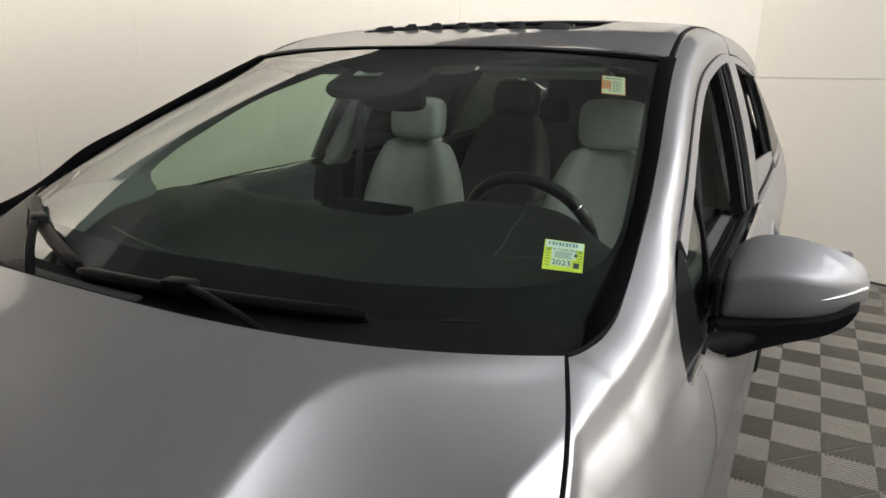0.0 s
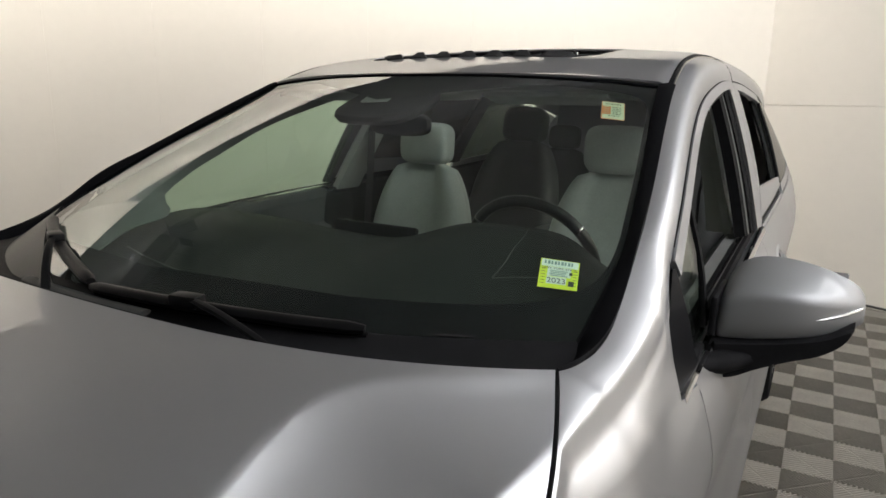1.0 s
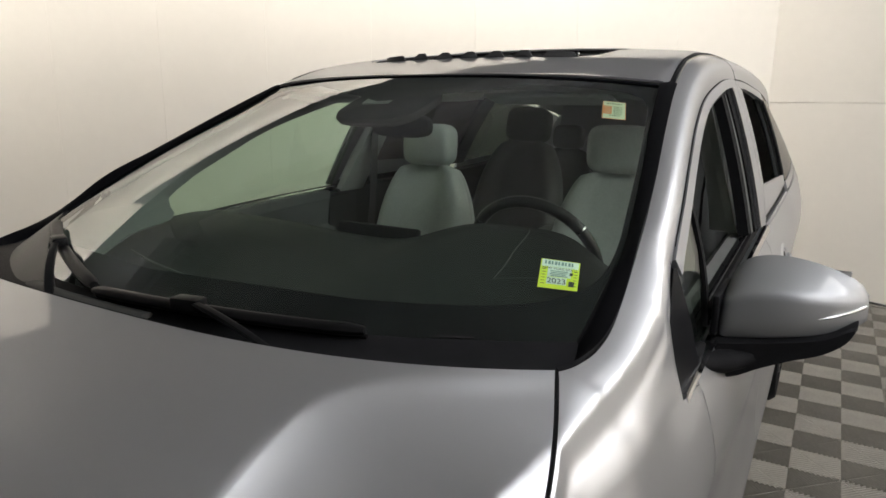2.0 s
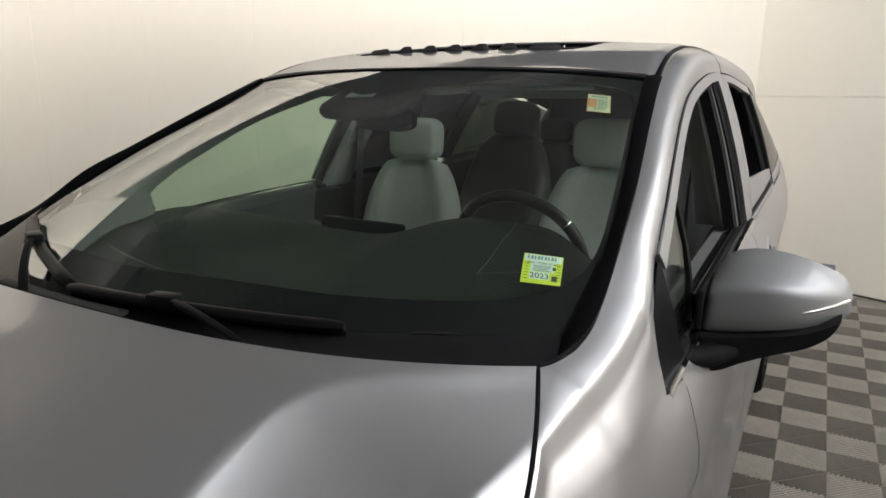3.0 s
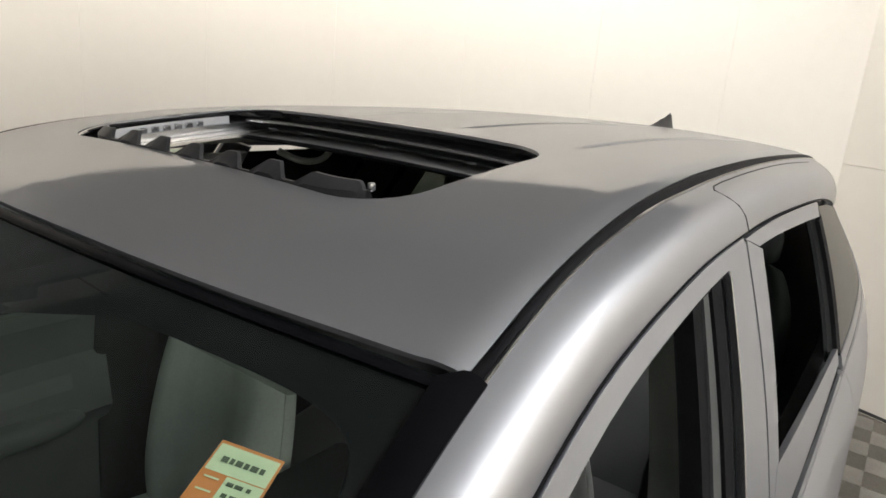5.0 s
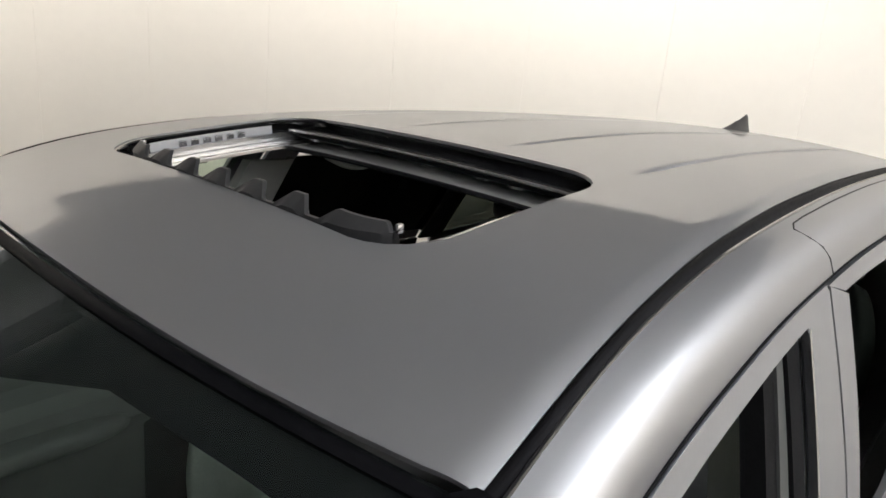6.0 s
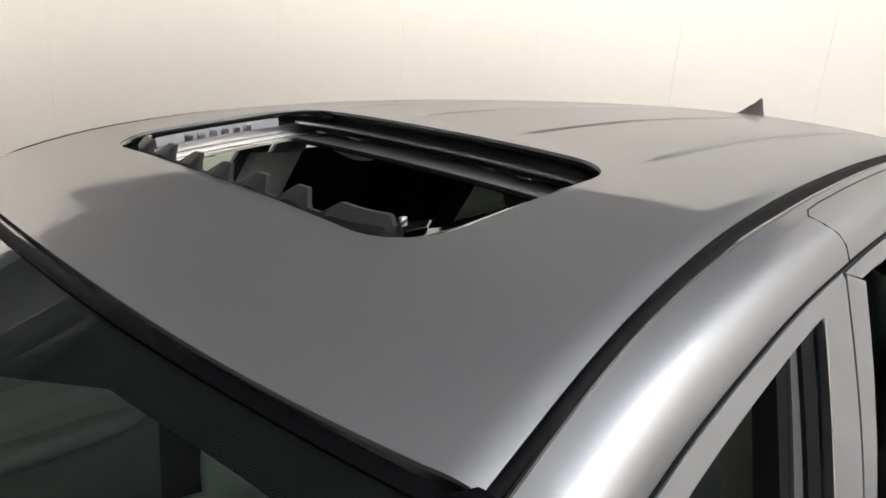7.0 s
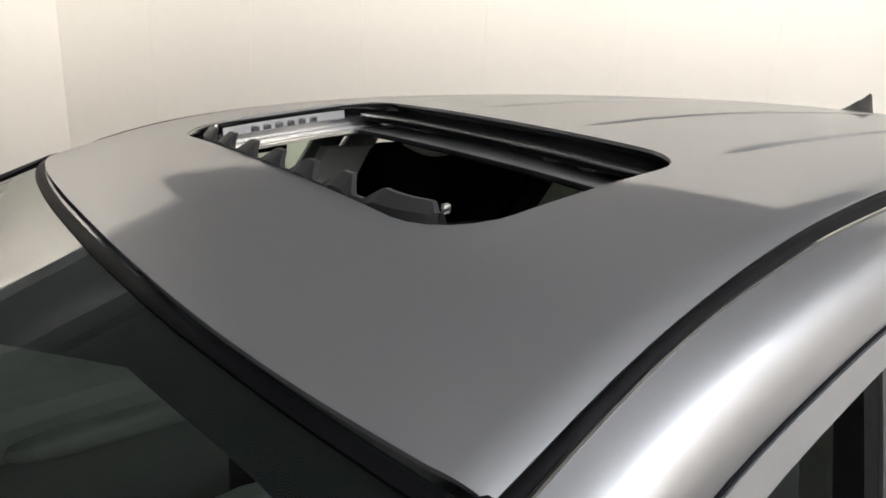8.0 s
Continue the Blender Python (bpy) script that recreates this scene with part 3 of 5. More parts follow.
def door_row(y, z_low=0.22):
    xb, zb = smooth_key(BELT, y)
    taper = 0.03 * max(0, (y - 0.8) / 0.9) ** 2 + 0.012 * max(0, (-1.5 - y) / 0.45)
    out = []
    for _, dx, dz in DOOR:
        z = zb + dz * (zb - z_low) / 0.92
        out.append(Vector((xb + dx - taper * (dx / 0.07), y, z)))
    out = [Vector((xb - 0.02, y, zb - 0.012)), Vector((xb - 0.004, y, zb + 0.001))] + out[1:]
    near = max(0.0, 1 - (y - SEAM_Y) / 0.2)              # the front edge follows the fender
    ends = sorted((p[2], p[1]) for p in FENDER_END)
    for p in out:
        p.y += near * (smooth_key(ends, min(max(p.z, 0.231), 1.07)) + 0.004 - SEAM_Y)
    return out


WHEELS = (-2.25, 0.75)


def side_part(name, rows, parent, label=""):
    return [part(name, thick(grid([spline(r, 26) for r in rows] if s > 0 else [[Vector((-p.x, p.y, p.z)) for p in spline(r, 26)] for r in rows], flip=s < 0), 0.01), PAINT, parent, label) for s in (1, -1)]


fenders = [part("fender", fender_mesh(s), PAINT, VAN) for s in (1, -1)]
front_edge = door_row(SEAM_Y)
front_doors = side_part("front_door", [[p + Vector((-0.007, -0.03, 0)) for p in front_edge], [p + Vector((-0.006, -0.002, 0)) for p in front_edge]] + [door_row(y) for y in np.linspace(SEAM_Y, -0.803, 24)], VAN)
sliding_doors = side_part("sliding_door", [door_row(y) for y in np.linspace(-0.797, 0.437, 24)], VAN)
quarters = side_part("rear_quarter", [door_row(y) for y in np.linspace(0.443, 1.62, 24)], VAN)
for wy, obs in ((WHEELS[0], fenders), (WHEELS[1], quarters)):
    bmc = bmesh.new()
    bmesh.ops.create_cone(bmc, cap_ends=True, segments=48, radius1=0.39, radius2=0.39, depth=3.0, matrix=Matrix.Translation((0, wy, 0.36)) @ Matrix.Rotation(radians(90), 4, "Y"))
    cutter = part("cutter", bmc, PAINT, flat=True)
    for ob in obs:
        cut(ob, cutter)
    bpy.data.objects.remove(cutter)

# ---- nose, tail, under side
rows = []
for z, y0, w in ((0.93, -3.10, 0.60), (0.86, -3.16, 0.66), (0.74, -3.20, 0.70), (0.60, -3.215, 0.725), (0.45, -3.22, 0.735), (0.32, -3.20, 0.73), (0.22, -3.15, 0.70)):
    rows.append([Vector((u * w, y0 + (-3.15 - y0) * abs(u) ** 3 + 0.0, z - 0.03 * abs(u) ** 4)) for u in np.linspace(-1, 1, 25)])
part("front_bumper", thick(grid(rows, flip=True), 0.012), PAINT, VAN)
part("grille", box((0, -3.222, 0.62), (0.86, 0.03, 0.16), 0.012), GLOSS, VAN, "gloss black grille")
for k in range(4):
    part("grille_bar", box((0, -3.24, 0.565 + 0.037 * k), (0.82, 0.012, 0.010), 0.004), CHROME, VAN)
for s in (1, -1):
    part("headlight", box((s * 0.60, -3.135, 0.775), (0.26, 0.10, 0.11), 0.03, Matrix.Rotation(radians(s * 24), 4, "Z")), LENS, VAN, "clear headlight")
rows = []
for z, y0, w in ((1.66, 1.62, 0.60), (1.50, 1.74, 0.66), (1.32, 1.83, 0.72), (1.20, 1.87, 0.78), (1.0, 1.91, 0.84), (0.75, 1.95, 0.87), (0.5, 1.96, 0.88), (0.3, 1.94, 0.87), (0.22, 1.90, 0.84)):
    rows.append([Vector((u * w, y0 - 0.18 * abs(u) ** 4, z - 0.02 * u * u)) for u in np.linspace(-1, 1, 25)])
part("tailgate", thick(grid(rows), 0.012), PAINT, VAN)
rows = [[r[i] + Vector((0, 0.006, 0)) for i in range(3, 22)] for r in rows[0:3]]
part("rear_window", grid(rows), REARGLASS, VAN, "tinted rear window")
for s in (1, -1):
    # corner between side and tailgate
    a = [r for r in (Vector((s * smooth_key(RAIL_IN, 1.61)[0], 1.61, 1.655)), Vector((s * 0.70, 1.62, 1.47)), Vector((s * 0.85, 1.62, 1.24)), Vector((s * 0.885, 1.62, 1.0)), Vector((s * 0.87, 1.62, 0.6)), Vector((s * 0.85, 1.62, 0.22)))]
    b = [Vector((s * 0.60, 1.50, 1.64)), Vector((s * 0.675, 1.61, 1.46)), Vector((s * 0.77, 1.69, 1.2)), Vector((s * 0.84, 1.74, 0.98)), Vector((s * 0.88, 1.78, 0.6)), Vector((s * 0.84, 1.72, 0.22))]
    part("tail_corner", grid([a, b], flip=s < 0), PAINT, VAN)
    part("tail_light", box((s * 0.74, 1.84, 1.12), (0.16, 0.10, 0.24), 0.03, Matrix.Rotation(radians(-s * 30), 4, "Z")), REDLENS, VAN, "red tail light")
part("underbody", box((0, -0.65, 0.25), (1.72, 4.7, 0.10), 0.03), BLACK, VAN)
for y in (-2.45,):
    part("engine_cover", box((0, -2.62, 0.62), (1.40, 0.85, 0.66), 0.06), BLACK, VAN)


def wheel(x, y):
    s = 1 if x > 0 else -1
    bm = bmesh.new()
    prof = [(0.23, -0.10), (0.25, -0.115), (0.33, -0.11), (0.352, -0.085), (0.355, 0), (0.352, 0.085), (0.33, 0.11), (0.25, 0.115), (0.23, 0.10)]
    rows = [[Vector((px, r * math.cos(a), r * math.sin(a))) for r, px in prof] for a in np.linspace(0, 2 * math.pi, 41)]
    w = new("wheel")
    w.parent = VAN
    w.location = (x, y, 0.355)
    part("tyre", grid(rows), RUBBER, w)
    bm = bmesh.new()
    rows = [[Vector((px * s, r * math.cos(a), r * math.sin(a))) for r, px in ((0.235, -0.09), (0.232, 0.06), (0.24, 0.10), (0.22, 0.098))] for a in np.linspace(0, 2 * math.pi, 41)]
    grid(rows, bm)
    for k in range(5):
        for off in (-0.12, 0.12):
            a = 2 * math.pi * k / 5
            tube([(0.07 * s, 0.04 * math.cos(a), 0.04 * math.sin(a)), (0.085 * s, 0.14 * math.cos(a + off * 0.6), 0.14 * math.sin(a + off * 0.6)), (0.09 * s, 0.225 * math.cos(a + off), 0.225 * math.sin(a + off))], [0.03, 0.02, 0.024], bm, k=6)
    tube([(0.03 * s, 0, 0), (0.095 * s, 0, 0)], 0.06, bm, k=16, up=(0, 0, 1))
    part("rim", bm, ALLOY, w)


for x in (0.865, -0.865):
    for y in WHEELS:
        wheel(x, y)

# ---------------------------------------------------------------- doors: frames, glass, mouldings, handles


def side_strip(a, b, s, out=0.0, thickness=0.012, n=24, m=4):
    """A strip of the car's glass side between two lines of (y, z)."""
    pa, pb = spline([(q[0], q[1], 0) for q in a], n), spline([(q[0], q[1], 0) for q in b], n)
    rows = []
    for p, q in zip(pa, pb):
        row = []
        for u in np.linspace(0, 1, m):
            r = p * (1 - u) + q * u
            v = side_point(r.x, r.y)
            row.append(Vector((s * (v.x + out), v.y, v.z)))
        rows.append(row)
    bm = grid(rows)
    bm.normal_update()
    if sum(f.normal.x * f.calc_area() for f in bm.faces) * s < 0:
        bmesh.ops.reverse_faces(bm, faces=bm.faces)
    return thick(bm, thickness)


RO = lambda y, dz=0.0: (y, smooth_key(RAIL_OUT, y)[1] + dz)
BE = lambda y, dz=0.0: (y, smooth_key(BELT, y)[1] + dz)
CHANNEL = material("mid grey channel trim", (0.06, 0.062, 0.06), 0.6, spec=0.2, var=0.1, scale=20)
# Body silver darkened: the mirror cap's dim reflections are put into its colour.
DIM_PAINT = material("darkened silver paint", (0.25, 0.253, 0.262), 0.5, 0.6, coat=0.25, flake=0.03, bump_scale=1500, coat_rough=0.05)
CORNER = material("black painted corner", (0.009, 0.009, 0.010), 0.3, spec=0.03, var=0.1, scale=20)
for s, door, slide in ((1, front_doors[0], sliding_doors[0]), (-1, front_doors[1], sliding_doors[1])):
    ys = np.linspace(-1.83, -0.47, 22)
    part("window_frame", side_strip([RO(y, -0.001) for y in ys], [RO(y, -0.028) for y in ys], s, 0.006), FRAME, door, "silver grey window frame")
    part("pillar_cover", side_strip([(-0.604, 1.610), (-0.72, 1.39), (-0.829, 1.185)] if s > 0 else [(-0.558, 1.610), (-0.645, 1.39), (-0.714, 1.185)], [(-0.462, 1.634), (-0.57, 1.38), (-0.665, 1.172)], s, 0.006), FRAME, door, "silver grey pillar cover")
    edge_line = ((-0.604, 1.610), (-0.72, 1.39), (-0.829, 1.185)) if s > 0 else ((-0.558, 1.610), (-0.645, 1.39), (-0.714, 1.185))
    part("pillar_strip", side_strip([(y - 0.01, z) for y, z in edge_line], [(y - 0.002, z) for y, z in edge_line], s, 0.010), ALLOY, door, "bright edge strip")
    if s > 0:
        part("window_seal", side_strip([(-0.736, 1.612), (-0.850, 1.39), (-0.948, 1.18)], [(-0.696, 1.612), (-0.815, 1.39), (-0.920, 1.18)], s, -0.014, 0.03), RUBBER, door, "black rubber window channel")
    if s > 0:
        part("channel_strip", side_strip([(-0.696, 1.612), (-0.815, 1.39), (-0.920, 1.18)], [(-0.673, 1.611), (-0.780, 1.39), (-0.878, 1.18)], s, -0.010, 0.02), CHANNEL, door, "grey strip inside the window channel")
    if s > 0:
        part("outer_seal", side_strip([(-0.673, 1.611), (-0.780, 1.39), (-0.878, 1.18)], [(-0.621, 1.610), (-0.735, 1.39), (-0.845, 1.185)], s, -0.004, 0.03), RUBBER, door)
    ys = np.linspace(-1.88, -0.66, 22)
    part("top_seal", side_strip([RO(y, -0.030) for y in ys], [RO(y, -0.042) for y in ys], s, -0.006, 0.02), RUBBER, door)
    # quarter glass, its bar and the black corner by the mirror
    part("quarter_bar", side_strip([(-1.606, 1.362), (-1.66, 1.26), (-1.722, 1.13)], [(-1.585, 1.366), (-1.642, 1.26), (-1.700, 1.13)], s, 0.0), RUBBER, door, "black quarter window bar")
    g = part("quarter_window", side_strip([RO(y, -0.03) for y in (-1.88, -1.75, -1.60)], [BE(y, 0.004) for y in (-1.88, -1.79, -1.70)], s, -0.004, 0.004), PANE, door, "small fixed quarter window")
    g.visible_shadow = False
    edge = spline([(0.862, -1.846, 1.262), (0.875, -1.912, 1.212), (0.888, -1.953, 1.148), (0.899, -1.958, 1.110), (0.912, -1.962, 1.076)], 12)
    back = spline([(0.866, -1.836, 1.262), (0.885, -1.858, 1.222), (0.900, -1.850, 1.172), (0.911, -1.852, 1.130), (0.921, -1.850, 1.098)], 12)
    part("corner_patch", thick(grid([[Vector((s * (p.x * (1 - u) + q.x * u + 0.004), p.y * (1 - u) + q.y * u, p.z * (1 - u) + q.z * u)) for u in (0, 0.5, 1)] for p, q in zip(edge, back)], flip=s < 0), 0.008), CORNER, door, "black corner patch before the quarter window")
    # belt: chrome strip outside, two rubber lips inside
    for nm, o, z0, z1, mt, y0, y1 in (("belt_strip", 0.013, -0.012, 0.004, CHROME, -1.955, -0.67), ("belt_seal", -0.012, -0.004, 0.012, RUBBER, -1.90, -0.68), ("inner_belt_seal", -0.034, -0.006, 0.010, GLOSS, -1.85, -0.70)):
        ys = np.linspace(y0, y1, 24)
        part(nm, side_strip([BE(y, z1) for y in ys], [BE(y, z0) for y in ys], s, o, 0.012), mt, door)
    # sliding door window
    top = [RO(y, -0.006) for y in np.linspace(-0.452, 0.575, 16)]
    part("window_frame_top", side_strip(top, [RO(y, -0.032 - 0.014 * k) for k, y in zip(np.linspace(0, 1, 16), np.linspace(-0.36, 0.53, 16))], s, 0.004), FRAME, slide, "silver grey window frame")
    part("window_frame_front", side_strip([(-0.446, 1.634), (-0.553, 1.38), (-0.650, 1.175)], [(-0.345, 1.606), (-0.44, 1.43), (-0.53, 1.27)], s, 0.0045), FRAME, slide)
    part("window_frame_foot", side_strip([(-0.535, 1.287), (-0.1, 1.268), (0.365, 1.243)], [(-0.640, 1.195), (-0.1, 1.200), (0.355, 1.205)], s, 0.005), FRAME, slide)
    part("window_frame_back", side_strip([(0.50, 1.565), (0.43, 1.40), (0.365, 1.235)], [(0.575, 1.575), (0.50, 1.40), (0.42, 1.21)], s, 0.004), RUBBER, slide)
    if s < 0:
        g = part("sliding_window", side_strip([(-0.36, 1.588), (0.1, 1.592), (0.52, 1.57)], [(-0.535, 1.278), (-0.1, 1.262), (0.375, 1.236)], s, -0.004, 0.004), PRIVACY, slide, "dark tinted sliding door window")
    ys = np.linspace(-0.66, 0.36, 18)
    part("belt_seal", side_strip([BE(y, 0.028) for y in ys], [BE(y, 0.002) for y in ys], s, -0.002), RUBBER, slide)
    part("belt_strip", side_strip([BE(y, 0.006) for y in ys], [BE(y, -0.008) for y in ys], s, 0.006), FRAME, slide)
    # quarter window and rear pillar
    quarter = quarters[0 if s > 0 else 1]
    part("quarter_window", side_strip([RO(y, -0.02) for y in (0.60, 0.9, 1.2)], [BE(y, 0.03) for y in (0.46, 0.95, 1.45)], s, 0.0, 0.006), REARGLASS, quarter, "tinted rear quarter window")
    part("rear_pillar", side_strip([RO(y, -0.012) for y in (1.21, 1.4, 1.61)], [BE(y, 0.0) for y in (1.46, 1.52, 1.61)], s, 0.001), PAINT, quarter)
    ys = np.linspace(0.45, 1.6, 16)
    part("belt_panel", side_strip([BE(y, 0.034) for y in ys], [BE(y, -0.004) for y in ys], s, 0.003), PAINT, quarter)
    part("track_seam", tube([Vector((s * (smooth_key(BELT, y)[0] + 0.004), y, smooth_key(BELT, y)[1] - 0.004)) for y in np.linspace(0.55, 1.35, 14)], 0.0016, k=6), SEAL, quarter)
    if s < 0:
        g = part("front_window", side_strip([RO(y, -0.035) for y in np.linspace(-1.60, -0.555, 12)], [BE(y, 0.006) for y in np.linspace(-1.70, -0.71, 12)], s, -0.01, 0.004), PANE, door, "clear front side window, closed")
        g.visible_shadow = False
    # seam of the sliding door at the roof
    line = [(-0.401, 1.0), (-0.412, 0.85), (-0.435, 0.65), (-0.465, 0.42), (-0.485, 0.24), (-0.475, 0.15), (-0.43, 0.11), (-0.30, 0.10), (0.0, 0.10), (0.4, 0.11), (0.8, 0.13)]
    part("door_seam", tube(spline([rail_point(y, u, s, 0.0005) for y, u in line], 44), 0.0014, k=6), SEAL, slide)
    # handles in their cups
    for own, y, z in ((door, -0.98, 1.045), (slide, -0.50, 1.030)):
        xh = lambda h: 0.979 - 0.26 * (z + h - 1.045) - 1.2 * (z + h - 1.045) ** 2     # the door's outer face
        dish = []
        for r, d in ((1.0, -0.001), (0.93, 0.006), (0.80, 0.009), (0.62, 0.007), (0.52, 0.001)):
            dish.append([Vector((s * (xh(0.052 * r * math.sin(a)) + d), y + 0.115 * r * math.cos(a) + 0.012, z + 0.052 * r * math.sin(a))) for a in np.linspace(0, 2 * math.pi, 33)])
        part("handle_cup", grid(dish, flip=s < 0), PAINT, own, "silver dish round the handle")
        part("handle_hollow", blob((s * (xh(0) + 0.001), y + 0.012, z), (0.004, 0.064, 0.030), Matrix.Rotation(s * radians(-15), 4, "Y"), power=2.2), BLACK, own, "dark hollow behind the handle")
        hp = spline([(s * (xh(-0.01) + 0.002), y - 0.095, z - 0.010), (s * (xh(-0.01) + 0.013), y - 0.06, z - 0.011), (s * (xh(-0.01) + 0.016), y, z - 0.012), (s * (xh(-0.01) + 0.013), y + 0.08, z - 0.011), (s * (xh(-0.01) + 0.002), y + 0.115, z - 0.010)], 20)
        part("door_handle", tube(hp, 0.010, k=12, flat=1.5), PAINT, own, "silver grip handle")

# ---------------------------------------------------------------- mirrors
CAP_TOP = [(0.932, 1.165), (0.937, 1.195), (0.948, 1.219), (0.968, 1.239), (0.995, 1.249), (1.035, 1.252), (1.085, 1.246), (1.135, 1.232), (1.165, 1.218), (1.180, 1.205), (1.188, 1.192)]
CAP_FOOT = [(0.932, 1.108), (1.00, 1.116), (1.07, 1.126), (1.13, 1.134), (1.165, 1.139), (1.188, 1.150)]


def cap_front(x):
    q = (x - 0.932) / 0.256
    return -1.712 + 0.022 * q + 0.10 * q**4 + 0.022 * max(0.0, 1 - q / 0.10) ** 2


def mirror_cap(s):
    """Boxy cap: a flat front face, a crease, and a top that slopes up to the rear."""
    rows = []
    for q in [*np.linspace(0, 0.12, 6), *np.linspace(0.18, 0.9, 14), *np.linspace(0.93, 1, 5)]:
        x = 0.932 + 0.256 * q
        zt, zb, yf, yb = smooth_key(CAP_TOP, x), smooth_key(CAP_FOOT, x), cap_front(x), -1.545
        zc = zb + (zt - zb) * 0.66
        d = yb - yf
        sec = [(yb, zb), (yf + 0.4 * d, zb), (yf + 0.006, zb), (yf + 0.001, zb + 0.006), (yf, zb * 0.6 + zc * 0.4), (yf + 0.001, zc - 0.014), (yf + 0.0035, zc - 0.004), (yf + 0.010, zc + 0.003), (yf + 0.022, zc + 0.009), (yf + 0.5 * d, zc + (zt - zc) * 0.66), (yf + 0.8 * d, zt - 0.005), (yb - 0.004, zt), (yb, zt - 0.008)]
        rows.append([Vector((s * x, y, z)) for y, z in sec + sec[:1]])
    bm = grid(rows)
    for r in (rows[0], rows[-1]):
        bm.faces.new([bm.verts.new(p) for p in r[:-1]])
    bmesh.ops.remove_doubles(bm, verts=bm.verts, dist=1e-5)
    bmesh.ops.recalc_face_normals(bm, faces=bm.faces)
    return bm


FOOT = [(0.938, 1.108), (1.00, 1.115), (1.07, 1.126), (1.13, 1.139), (1.176, 1.156), (1.165, 1.132), (1.135, 1.108), (1.07, 1.082), (1.015, 1.056), (0.975, 1.034), (0.93, 1.030)]


def shell(outline, mid, s, layers):
    """Layers of (y, width, height) between which the outline is lofted, closed at both ends."""
    loop = spline([(x, z, 0) for x, z in outline] + [(*outline[0], 0)], 52)[:-1]
    rows = []
    for y, kx, kz in layers:
        rows.append([Vector((s * (mid[0] + (p.x - mid[0]) * kx), y + 0.03 * (p.x - mid[0]) / 0.12 + 0.02 * max(0, (p.x - mid[0]) / 0.12) ** 3, mid[1] + (p.y - mid[1]) * kz)) for p in loop + [loop[0]]])
    bm = grid(rows)
    for r in (rows[0], rows[-1]):
        bm.faces.new([bm.verts.new(p) for p in r[:-1]])
    bmesh.ops.remove_doubles(bm, verts=bm.verts, dist=1e-5)
    bmesh.ops.recalc_face_normals(bm, faces=bm.faces)
    return bm


for s, door in ((1, front_doors[0]), (-1, front_doors[1])):
    mirror = part("door_mirror", mirror_cap(s), DIM_PAINT, VAN, "silver door mirror with a black foot")
    part("mirror_foot", shell(FOOT, (1.05, 1.085), s, ((-1.535, 0.97, 0.97), (-1.55, 1.0, 1.0), (-1.63, 0.995, 1.0), (-1.68, 0.99, 0.98), (-1.698, 0.98, 0.93), (-1.706, 0.95, 0.84))), BLACK, mirror, "black mirror foot")
    part("mirror_arm", tube(spline([(s * 0.920, -1.800, 1.082), (s * 0.945, -1.765, 1.076), (s * 0.975, -1.715, 1.074), (s * 1.03, -1.67, 1.084)], 10), [0.022] * 3 + [0.027] * 7, k=12, flat=0.8), BLACK, mirror)
    part("mirror_base", box((s * 0.918, -1.80, 1.092), (0.03, 0.09, 0.045), 0.012), BLACK, mirror)
    part("mirror_glass", box((s * 1.06, -1.547, 1.165), (0.19, 0.006, 0.14), 0.003), CHROME, mirror, "mirror glass")
    part("turn_signal", tube([(s * x, cap_front(x) + 0.002, z) for x, z in zip(np.linspace(1.105, 1.183, 14), np.linspace(1.164, 1.180, 14))], [0.0015, 0.002, 0.003, 0.0035] + [0.004] * 8 + [0.0035, 0.003], k=8, flat=0.9), ALLOY, mirror, "bright turn signal strip")
    if s > 0:
        part("mirror_neck", box((s * 0.931, -1.635, 1.135), (0.014, 0.165, 0.115), 0.006), BLACK, mirror)

# ---------------------------------------------------------------- cowl and wipers
rows = []
for u in np.linspace(-0.99, 0.99, 60):
    x = u * 0.80
    yh = hood_rear(x)
    a = Vector((x, yh + 0.012, 1.213 - 0.016 * x * x - 0.038 * x**4 - 0.016))
    b = screen_point(u, 0.03, -0.001)
    rows.append([a + Vector((0, -0.03, -0.03)), a, a * 0.5 + b * 0.5 + Vector((0, 0, -0.006)), b + Vector((0, 0.004, 0.001))])
part("cowl", grid(rows), BLACK, VAN, "black plastic cowl under the windshield")
part("hood_seal", tube([(u * 0.79, hood_rear(u * 0.79) + 0.010, 1.213 - 0.016 * (u * 0.79) ** 2 - 0.038 * (u * 0.79) ** 4 - 0.012) for u in np.linspace(-1, 1, 40)], 0.006, k=6), RUBBER, VAN)
